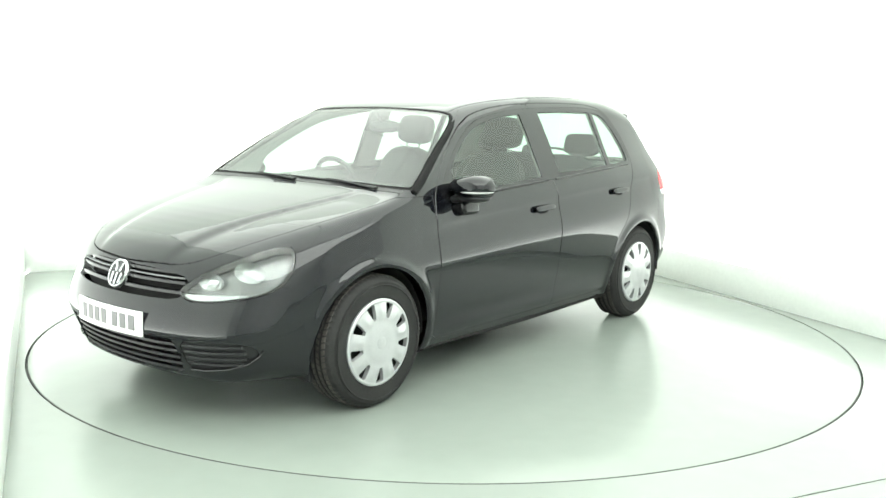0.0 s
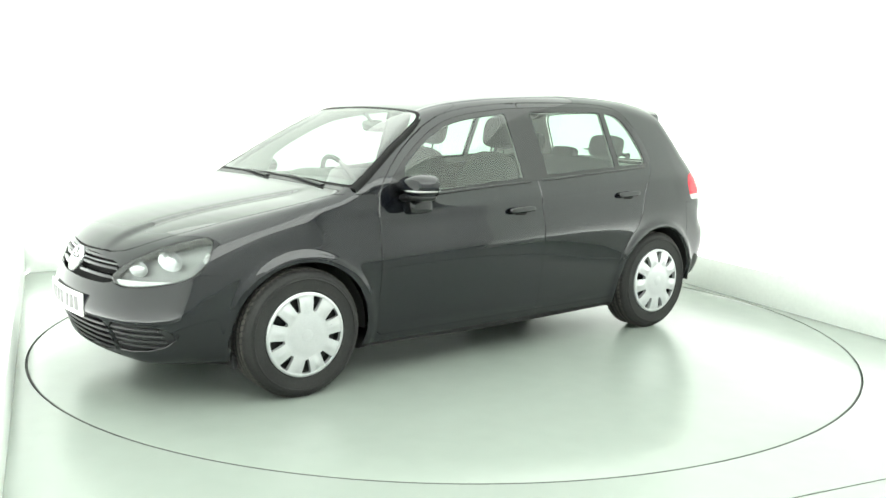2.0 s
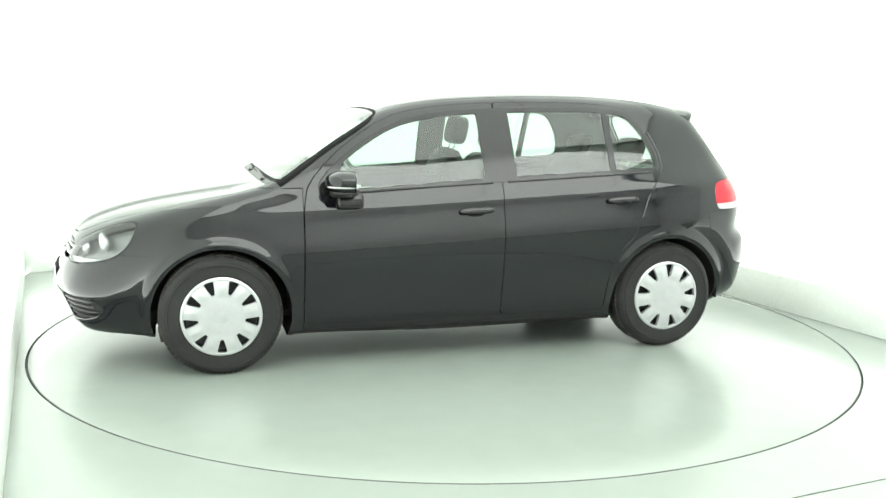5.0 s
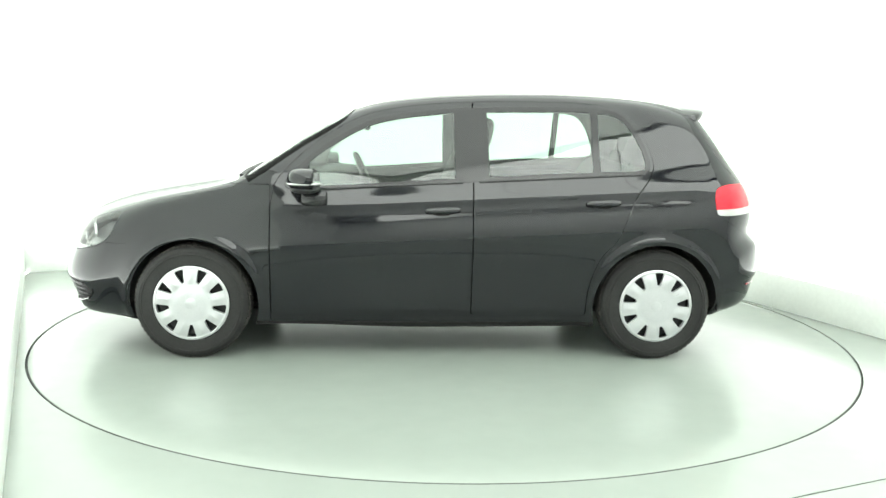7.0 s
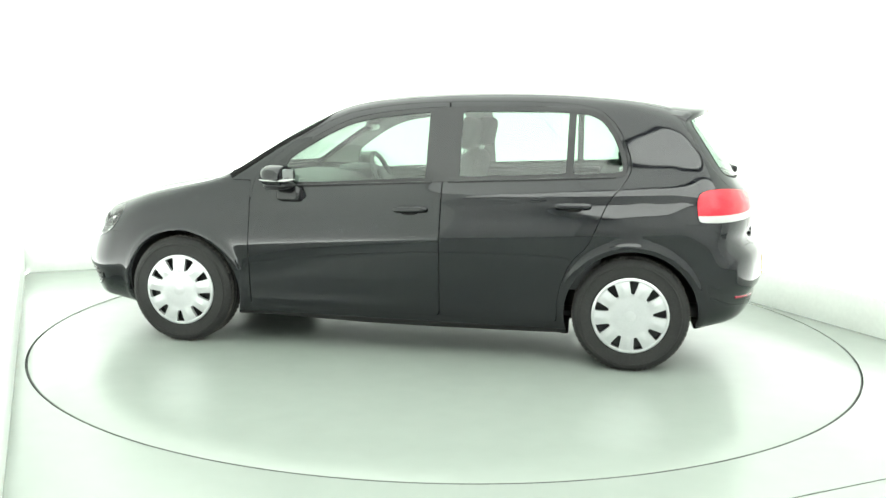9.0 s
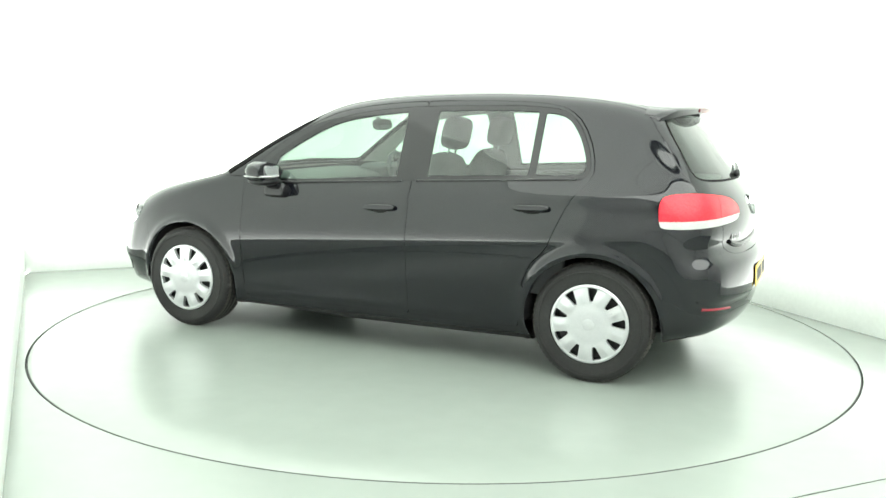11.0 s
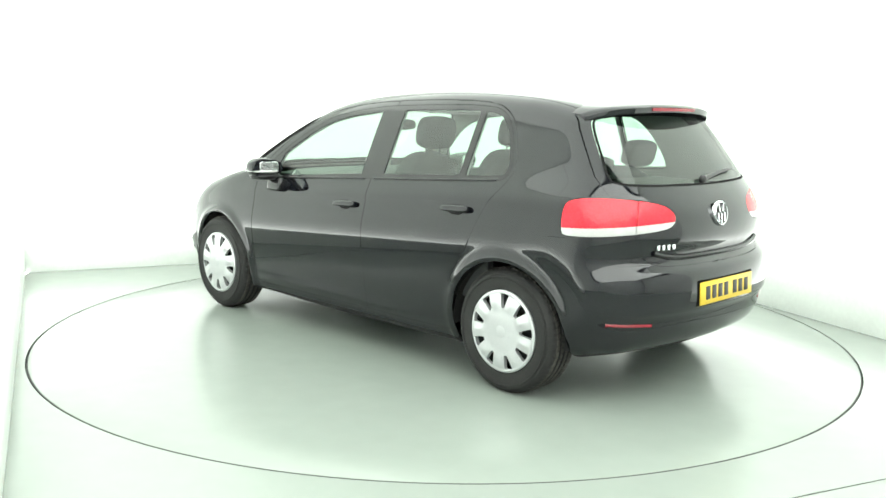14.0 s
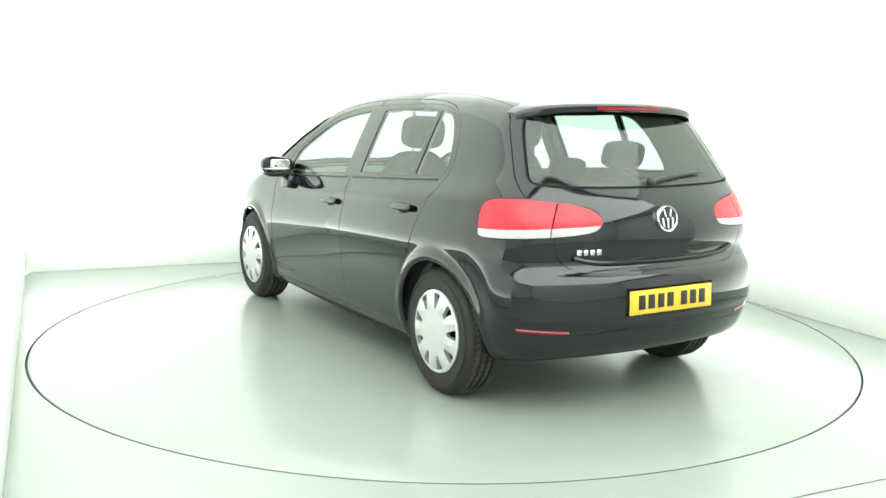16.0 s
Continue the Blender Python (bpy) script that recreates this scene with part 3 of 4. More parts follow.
INTAKE = outline([(-0.3, 0.400), (0.0, 0.400), (0.38, 0.405), (0.415, 0.40), (0.415, 0.25), (0.38, 0.240), (0.0, 0.232), (-0.3, 0.232)], 1)
SIDE_VENT = outline([(0.43, 0.400), (0.58, 0.405), (0.69, 0.395), (0.715, 0.36), (0.69, 0.30), (0.60, 0.268), (0.50, 0.258), (0.43, 0.255)], 1)


def arch(hx, r):
    return lambda x, y, z: np.maximum(np.sqrt((x - hx) ** 2 + (z - HUB_Z) ** 2) - r, 0.42 - y)


def eff_x(x, y, z):
    return shifted(x, y, z)[0]


def front_x(y, z):
    """How far forward the body reaches at y, z."""
    lo, hi = 1.2, 2.4
    for _ in range(24):
        mid = (lo + hi) / 2
        if solid(np.array([[mid, y, z]]))[0] < 0:
            lo = mid
        else:
            hi = mid
    return lo


def rear_x(y, z):
    lo, hi = -1.2, -2.4
    for _ in range(24):
        mid = (lo + hi) / 2
        if solid(np.array([[mid, y, z]]))[0] < 0:
            lo = mid
        else:
            hi = mid
    return lo


def side_y(x, z):
    lo, hi = 0.2, 1.2
    for _ in range(24):
        mid = (lo + hi) / 2
        if solid(np.array([[x, mid, z]]))[0] < 0:
            lo = mid
        else:
            hi = mid
    return lo


def build_car():
    car = empty("car")
    tagged(car, "black five-door hatchback car with silver wheel covers, parked on the turntable", "car")
    V, N, faces = net_surface()
    skin = Skin(V, N)
    half = [tuple(f) for f in faces.tolist()]
    _, half = skin.split(half, lambda x, y, z: y)
    for hx in (HUB_F, HUB_R):
        _, half = skin.split(half, arch(hx, ARCH_R))
    whole = half

    glass_f = lambda x, y, z: np.maximum.reduce([DLO(x, z) + 0.026, -(x + 0.145) + 0.03 * (z - 1.0), x - 0.70 + 0.3 * (z - 0.95), 0.35 - y])
    glass_r = lambda x, y, z: np.maximum.reduce([DLO(x, z) + 0.026, x + 0.335 - 0.03 * (z - 1.0), -(x + 0.915), 0.35 - y])
    glass_q = lambda x, y, z: np.maximum.reduce([DLO(x, z) + 0.026, x + 0.955, 0.35 - y])
    screen = lambda x, y, z: np.maximum(WINDSCREEN(eff_x(x, y, z), y), 0.9 - z)
    rear_g = lambda x, y, z: np.maximum(REAR_GLASS(y, z), x + 1.4)
    lamp_h = lambda x, y, z: np.maximum(HEADLAMP((y - x) * R2, z), 1.2 - x)
    lamp_t = lambda x, y, z: np.maximum(TAILLAMP((y + x) * R2, z), x + 1.2)
    grille = lambda x, y, z: np.maximum(GRILLE(y, z), 1.7 - x)
    intake = lambda x, y, z: np.maximum(INTAKE(y, z), 1.7 - x)
    vent = lambda x, y, z: np.maximum(SIDE_VENT(y, z), 1.6 - x)

    # near-black inner shell as shade in the joints, and the cabin's pale lining
    shell = whole
    for f in (glass_f, glass_r, glass_q, screen, rear_g, lamp_h, grille, intake):
        _, shell = skin.split(shell, lambda x, y, z: f(x, y, z) - 0.004)
    skin.panel("inner_shell", shell, DARK, car, "both", sink=0.016, fold=0)
    lining, _ = skin.split(shell, lambda x, y, z: np.maximum(1.0 - z, np.abs(x + 0.35) - 1.5))
    skin.panel("headliner", lining, LINER, car, "both", "pale grey cloth headliner and pillar lining", sink=0.028, fold=0)

    rest = whole
    under, rest = skin.split(rest, lambda x, y, z: z - 0.207 - 0.09 * np.clip((-x - 1.4) / 0.5, 0, 1))
    skin.panel("underbody", under, DARK, car, "both", fold=0)
    got = {}
    for key, f, gap in (("gf", glass_f, 0.0), ("gr", glass_r, 0.0), ("gq", glass_q, 0.0), ("screen", screen, 0.004), ("rear", rear_g, 0.004), ("lamp", lamp_h, 0.005),
                        ("tail", lamp_t, 0.004), ("grille", grille, 0.0), ("intake", intake, 0.0), ("vent", vent, 0.003)):
        got[key], rest = skin.take(rest, f, gap)
    got["frame"], rest = skin.take(rest, lambda x, y, z: np.maximum(DLO(x, z), 0.35 - y), 0.003)
    got["bonnet"], rest = skin.take(rest, lambda x, y, z: np.maximum(BONNET(eff_x(x, y, z), y), 0.62 - z), 0.006)
    got["cowl"], rest = skin.take(rest, lambda x, y, z: np.maximum.reduce([np.abs(eff_x(x, y, z) - 1.071) - 0.018, y - 0.755, 0.85 - z]), 0.002)
    got["door_f"], rest = skin.take(rest, lambda x, y, z: np.maximum(DOOR_F(x, z), 0.35 - y), 0.006)
    got["door_r"], rest = skin.take(rest, lambda x, y, z: np.maximum(DOOR_R(x, z), 0.35 - y), 0.006)
    got["tailgate"], rest = skin.take(rest, lambda x, y, z: np.maximum(TAILGATE(y, z), x + 1.4), 0.004)
    got["bumper_f"], rest = skin.take(rest, lambda x, y, z: np.maximum(1.645 + 0.15 * (z - 0.6) - x, z - 0.63), 0.0015)
    _, rest = skin.split(rest, lambda x, y, z: np.maximum.reduce([y - 0.275, np.abs(z - 0.545) - 0.066, x + 1.9]))
    got["bumper_r"], rest = skin.take(rest, lambda x, y, z: np.maximum(x + 1.60 - 0.2 * (z - 0.55), z - 0.70 - 0.12 * np.clip((x + 1.85) / 0.2, 0, 1)), 0.0015)
    got["roof"], rest = skin.take(rest, lambda x, y, z: np.maximum(1.36 - z, y - 0.525), 0.006)
    got["fender"], rest = skin.take(rest, lambda x, y, z: np.maximum.reduce([0.872 - x, z - 0.97]), 0.005)
    got["side"] = rest

    skin.panel("bonnet", got["bonnet"], PAINT, car, "both")
    skin.panel("roof", got["roof"], PAINT, car, "both")
    skin.panel("cowl", got["cowl"], TRIM, car, "both", "black plastic cowl under the windscreen")
    clear, band = skin.split(got["screen"], lambda x, y, z: screen(x, y, z) + 0.020)
    ws = skin.panel("windscreen", clear, SCREEN, car, "both", "clear laminated windscreen", sink=0.002, fold=0)
    ws.visible_shadow = False
    skin.panel("windscreen_border", band, RUBBER_SEAL, ws, "both", "black border of the windscreen", sink=0.002, fold=0.006)
    bumper = skin.panel("front_bumper", got["bumper_f"], PAINT, car, "both")
    rbumper = skin.panel("rear_bumper", got["bumper_r"], PAINT, car, "both")
    gate = skin.panel("tailgate", got["tailgate"], PAINT, car, "both")
    clear, band = skin.split(got["rear"], lambda x, y, z: rear_g(x, y, z) + 0.010)
    rw = skin.panel("rear_window", clear, GLASS, gate, "both", "tinted heated rear window", sink=0.003, fold=0)
    rw.visible_shadow = False
    skin.panel("window_border", band, RUBBER_SEAL, rw, "both", "black border of the rear window", sink=0.003, fold=0.006)
    # near-black sheets colour in the shade behind grille and intake
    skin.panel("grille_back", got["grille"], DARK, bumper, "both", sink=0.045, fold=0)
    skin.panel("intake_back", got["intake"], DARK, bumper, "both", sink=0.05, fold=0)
    white, red = skin.split(got["tail"], lambda x, y, z: z - 0.866 + 0.035 * (y + x + 0.83))
    seam = lambda x, y, z: (y + x) * R2 + 0.915 + 0.12 * (z - 0.92)
    inner_w, outer_w = skin.take(white, seam, 0.007)
    inner_r, outer_r = skin.take(red, seam, 0.007)
    for side in ("left", "right"):
        sg = 1 if side == "left" else -1
        door_f = skin.panel("front_door", got["door_f"], PAINT, car, side)
        door_r = skin.panel("rear_door", got["door_r"], PAINT, car, side)
        fr_f, fr_r = skin.split(got["frame"], lambda x, y, z: -(x + 0.243))
        skin.panel("window_frame", fr_f, GLOSS_TRIM, door_f, side, "gloss black window frame", sink=0.002)
        skin.panel("window_frame", fr_r, GLOSS_TRIM, door_r, side, "gloss black window frame", sink=0.002)
        for key, host, nm in (("gf", door_f, "window"), ("gr", door_r, "window"), ("gq", door_r, "quarter_window")):
            skin.panel(nm, got[key], GLASS, host, side, "lightly tinted side window", sink=0.006, fold=0).visible_shadow = False
        skin.panel("fender", got["fender"], PAINT, car, side)
        skin.panel("body_side", got["side"], PAINT, car, side)
        skin.panel("side_vent", got["vent"], TRIM, bumper, side, "black ribbed vent panel", sink=0.012)
        tail = skin.panel("tail_lamp", outer_r, RED_LENS, car, side, "red tail lamp with white lower strip")
        skin.panel("tail_lamp_strip", outer_w, WHITE_LENS, tail, side, "white lower lens")
        gt = skin.panel("tailgate_lamp", inner_r, RED_LENS, gate, side, "red inner tail lamp", fold=0.010)
        skin.panel("lamp_strip", inner_w, WHITE_LENS, gate, side, "white lower lens")
        build_headlamp(skin, got["lamp"], car, side, sg)
        build_door_parts(door_f, door_r, sg)
        strip = []
        for e, y in ((1.03, 0.790), (0.95, 0.773), (0.84, 0.735), (0.73, 0.695), (0.62, 0.657), (0.54, 0.625), (0.48, 0.600)):
            lo, hi = 0.8, 1.6
            for _ in range(30):
                z = (lo + hi) / 2
                x = e - float(BOW(e - 0.08)) * y * y * (0.62 + 0.78 * y * y)
                lo, hi = (z, hi) if solid(np.array([[x, y, z]]))[0] < 0 else (lo, z)
            strip.append((x - 0.005, sg * (y - 0.005), lo - 0.002))
        part("rain_gutter", tube(strip, [0.021, 0.020, 0.018, 0.017, 0.016, 0.014, 0.006], 8), RUBBER_SEAL, ws, "matte black rain strip along the pillar")
    build_front_parts(car, bumper)
    build_rear_parts(car, gate, rbumper)
    build_wheels(car)
    build_cabin(car)
    return car


def build_headlamp(skin, faces, car, side, sg):
    lamp = skin.panel("headlamp", faces, LAMP_GREY, car, side, "clear headlamp with chrome reflectors", sink=0.055, fold=0)
    skin.panel("lens", faces, CLEAR, lamp, side, "clear plastic lens", sink=0.0, fold=0).visible_shadow = False
    lip, _ = skin.split(faces, lambda x, y, z: -(HEADLAMP((y - x) * R2, z) + 0.008))
    skin.panel("bezel", lip, GLOSS_TRIM, lamp, side, "black seal round the lens", sink=0.002, fold=0.03)
    strip, _ = skin.split(faces, lambda x, y, z: np.maximum(z - 0.592 - 0.03 * (y - 0.4), -0.055 - (HEADLAMP((y - x) * R2, z))))
    skin.panel("lower_trim", strip, REFLECTOR, lamp, side, "bright lower strip", sink=0.012, fold=0.0)
    for y, z, r in ((0.500, 0.640, 0.048), (0.635, 0.686, 0.060)):
        x = front_x(y, z) - 0.040
        turn = Matrix.Rotation(radians(-90 + (14 if r < 0.045 else 24)), 4, "Z")
        bowl = lathe([(0.0, -0.016), (0.3 * r, -0.014), (0.6 * r, -0.008), (0.85 * r, 0.000), (r, 0.004)], 28, Matrix.Translation((x, y, z)) @ turn @ Matrix.Diagonal((1.25, 1, 0.78, 1)))
        if sg < 0:
            bowl.transform(Matrix.Diagonal((1, -1, 1, 1)))
        part("reflector", bowl, REFLECTOR, lamp, "bright round reflector")


def build_door_parts(door_f, door_r, sg):
    mirror_y = Matrix.Diagonal((1, sg, 1, 1))
    for host, x, z in ((door_f, -0.075, 0.838), (door_r, -0.965, 0.890)):
        y = side_y(x, z)
        slope = math.degrees(math.atan2(side_y(x, z + 0.03) - side_y(x, z - 0.03), 0.06))
        m = mirror_y @ pose(x, y + 0.016, z + 0.006, -slope, 2.5, 0)
        part("door_handle", super_ball(0.098, 0.013, 0.017, 0.6, 0.45, 28, 12, m), PAINT, host, "black pull handle")
        # no hollow is cut: a near-black pad gives the recess its shade
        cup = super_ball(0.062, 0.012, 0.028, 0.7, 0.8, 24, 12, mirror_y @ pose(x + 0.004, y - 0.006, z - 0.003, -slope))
        part("handle_shade_pad", cup, DARK, host, "near-black pad as the recess shade behind the handle")
    # door mirror
    x, z = 0.665, 1.008
    y = 0.900
    cap = super_ball(0.118, 0.112, 0.064, 0.8, 0.8, 32, 18)
    for v in cap.verts:
        k = (v.co.y + 0.112) / 0.224
        v.co.z *= 0.72 + 0.28 * min(1.0, 1.5 * k)
        v.co.x = v.co.x * (0.72 + 0.3 * (1 - k)) if v.co.x > 0 else max(v.co.x * 0.9, -0.052)
    cap.transform(mirror_y @ pose(x, y, z, 0, 0, -8))
    mirror = part("door_mirror", cap, PAINT, door_f, "black door mirror housing")
    strip = super_ball(0.092, 0.104, 0.009, 0.7, 0.8, 28, 8, mirror_y @ pose(x + 0.008, y + 0.010, z - 0.022, 0, 0, -8))
    part("indicator", strip, WHITE_LENS, mirror, "clear indicator strip")
    low = super_ball(0.072, 0.095, 0.026, 0.8, 0.7, 24, 8, mirror_y @ pose(x + 0.002, y - 0.006, z - 0.052, 0, 0, -8))
    part("lower_shell", low, TRIM, mirror, "black plastic lower shell")
    part("mirror_glass", super_ball(0.002, 0.064, 0.038, 0.4, 0.7, 24, 8, mirror_y @ pose(x - 0.0525, y - 0.002, z + 0.002, 0, 0, -8)), MIRROR, mirror, "mirror glass")
    yb = side_y(0.66, 0.925)
    foot = super_ball(0.07, 0.07, 0.022, 0.7, 0.6, 24, 10, mirror_y @ pose(0.665, yb + 0.015, 0.945, 12))
    part("mirror_foot", foot, TRIM, mirror, "black mirror foot")
    flag = super_ball(0.072, 0.035, 0.044, 0.45, 0.4, 20, 8, mirror_y @ pose(0.628, side_y(0.62, 0.90) + 0.012, 0.902, 10))
    part("mirror_base", flag, GLOSS_TRIM, mirror, "dark mirror base on the door")
    # weather strip under the glass
    pts = []
    for i in range(22):
        xx = 0.72 - 1.90 * i / 21
        zz = 0.951 + (0.058 * (0.54 - xx) if xx < 0.54 else 0.0)
        pts.append((xx, sg * (side_y(xx, zz) + 0.001), zz))
    part("belt_strip", tube(pts[:11], 0.006, 6), TRIM, door_f, "black window seal")
    part("belt_strip", tube(pts[11:], 0.006, 6), TRIM, door_r, "black window seal")


def curved_bar(ys, z, size, mat_face=None, back=0.0, lift=0.0):
    """A slat that follows the curve of the nose."""
    bm = bmesh.new()
    rings = []
    for y in ys:
        x = front_x(y, z) - back
        d, h = size
        rings.append([bm.verts.new((x + a, y, z + b)) for a, b in ((0.0, -0.32 * h), (0.0, 0.32 * h), (-0.25 * d, 0.5 * h), (-d, 0.4 * h), (-d, -0.4 * h), (-0.25 * d, -0.5 * h))])
    n = 6
    for p, q in zip(rings, rings[1:]):
        for j in range(n):
            bm.faces.new((p[j], p[(j + 1) % n], q[(j + 1) % n], q[j]))
    bm.faces.new(rings[0])
    bm.faces.new(rings[-1])
    return bm


def emblem(parent, m, r):
    """A round badge: ring, dark disc and plain short bars."""
    base = part("badge", lathe([(0.0, 0.004), (r * 0.9, 0.004), (r * 0.98, 0.0), (r * 0.98, -0.012), (0.0, -0.012)], 40, m), GLOSS_TRIM, parent, "round dark badge disc")
    ring = lathe([(r * 0.86, 0.002), (r * 0.88, 0.010), (r * 0.95, 0.012), (r, 0.006), (r, -0.01), (r * 0.86, -0.01)], 44, m, closed=True)
    part("badge_ring", ring, CHROME, base, "chrome ring")
    for cx, cz, ang, ln in ((-0.30, 0.42, -16, 0.62), (0.30, 0.42, 16, 0.62), (-0.46, -0.30, -8, 0.7), (0.0, -0.38, 0, 0.8), (0.46, -0.30, 8, 0.7)):
        bar = box((0.15 * r, 0.010, ln * r), m @ Matrix.Translation((cx * r, 0.006, cz * r)) @ Matrix.Rotation(radians(ang), 4, "Y"), 0.0015)
        part("badge_bar", bar, CHROME, base, "chrome bar")


def number_plate(parent, m, mat, label, w=0.52, h=0.111):
    plate = part("number_plate", box((w, 0.006, h), m, 0.003), mat, parent, label)
    # unreadable by intent: plain bars in place of the characters
    x = -0.215
    for k in range(7):
        if k == 3:
            x += 0.028
        part("plate_mark", box((0.040, 0.003, 0.066), m @ Matrix.Translation((x + 0.021, 0.0036, 0.0)), 0.001), BLACK_BAR if mat is PLATE_Y else WASHED_BAR, plate)
        x += 0.059
    return plate


def bent_plate(y0, y1, z0, z1, out):
    """A thin sheet that lies on the curve of the bumper."""
    bm = bmesh.new()
    rings = []
    n = max(2, round((y1 - y0) / 0.02))
    for i in range(n + 1):
        y = y0 + (y1 - y0) * i / n
        x = max(front_x(y, z0), front_x(y, z1), front_x(y, 0.43)) + out
        rings.append([bm.verts.new(c) for c in ((x, y, z0), (x, y, z1), (x - 0.008, y, z1), (x - 0.008, y, z0))])
    for p, q in zip(rings, rings[1:]):
        for k in range(4):
            bm.faces.new((p[k], p[(k + 1) % 4], q[(k + 1) % 4], q[k]))
    bm.faces.new(rings[0])
    bm.faces.new(rings[-1])
    return bm


def build_front_parts(car, bumper):
    wide = [(-1 + 2 * i / 24) for i in range(25)]
    for z, h, w in ((0.672, 0.020, 0.385), (0.632, 0.020, 0.410), (0.592, 0.020, 0.408)):
        part("grille_slat", curved_bar([w * a for a in wide], z, (0.030, h), back=0.006), GLOSS_TRIM, bumper, "gloss black grille slat")
    for z in (0.684, 0.651):
        part("grille_trim", curved_bar([0.40 * a for a in wide], z, (0.012, 0.006), back=0.003), SATIN if z < 0.66 else GLOSS_TRIM, bumper, "thin trim line of the grille")
    for z in (0.374, 0.343, 0.312, 0.281, 0.252):
        part("intake_slat", curved_bar([0.408 * a for a in wide], z, (0.030, 0.016), back=0.008), TRIM, bumper, "black lower grille slat")
    part("intake_lip", curved_bar([0.415 * a for a in wide], 0.233, (0.02, 0.012), back=0.0), GLOSS_TRIM, bumper, "lower edge of the intake")
    for sg in (1, -1):
        for z in (0.378, 0.350, 0.322, 0.294):
            ys = [sg * (0.445 + 0.225 * i / 8) for i in range(9)]
            part("vent_rib", curved_bar(ys, z, (0.014, 0.012), back=0.004), TRIM, bumper)
        tip = [(front_x(y, z) + 0.001, sg * y, z) for y, z in ((0.45, 0.262), (0.52, 0.262), (0.60, 0.272), (0.67, 0.296), (0.71, 0.335), (0.722, 0.36))]
        part("vent_edge", tube(tip, 0.005, 6), GLOSS_TRIM, bumper, "curved edge of the vent")
    m = pose(front_x(0, 0.632) + 0.004, 0, 0.632, 0, 0, -90) @ pose(0, 0, 0, 24)
    emblem(bumper, m, 0.067)
    # front plate, bent to the bumper
    plate = part("number_plate", bent_plate(-0.26, 0.26, 0.392, 0.502, 0.006), PLATE_W, bumper, "white front number plate with dark marks")
    y = 0.215
    for k in range(7):
        if k == 3:
            y -= 0.028
        part("plate_mark", bent_plate(y - 0.040, y, 0.414, 0.480, 0.0085), WASHED_BAR, plate)
        y -= 0.059
    # wipers lying on the foot of the windscreen
    for y0, y1 in ((0.60, 0.02), (0.02, -0.50)):
        pts = []
        for i in range(9):
            y = y0 + (y1 - y0) * i / 8
            xe = 1.069 - 0.018 * math.sin(math.pi * 0.5 * (i / 8))
            x = xe - float(BOW(1.0)) * y * y
            lo, hi = 0.7, 1.4
            for _ in range(30):
                mid = (lo + hi) / 2
                lo, hi = (mid, hi) if solid(np.array([[x, y, mid]]))[0] < 0 else (lo, mid)
            pts.append((x, y, lo + 0.004))
        w = part("wiper", tube(pts, 0.0055, 6), TRIM, car, "black windscreen wiper")
        part("wiper_arm", tube([Vector(pts[0]) + Vector((0.012, 0.0, -0.002)), Vector(pts[3]) + Vector((0.008, 0, 0.005)), Vector(pts[5]) + Vector((0, 0, 0.008))], [0.008, 0.006, 0.004], 6), TRIM, w)


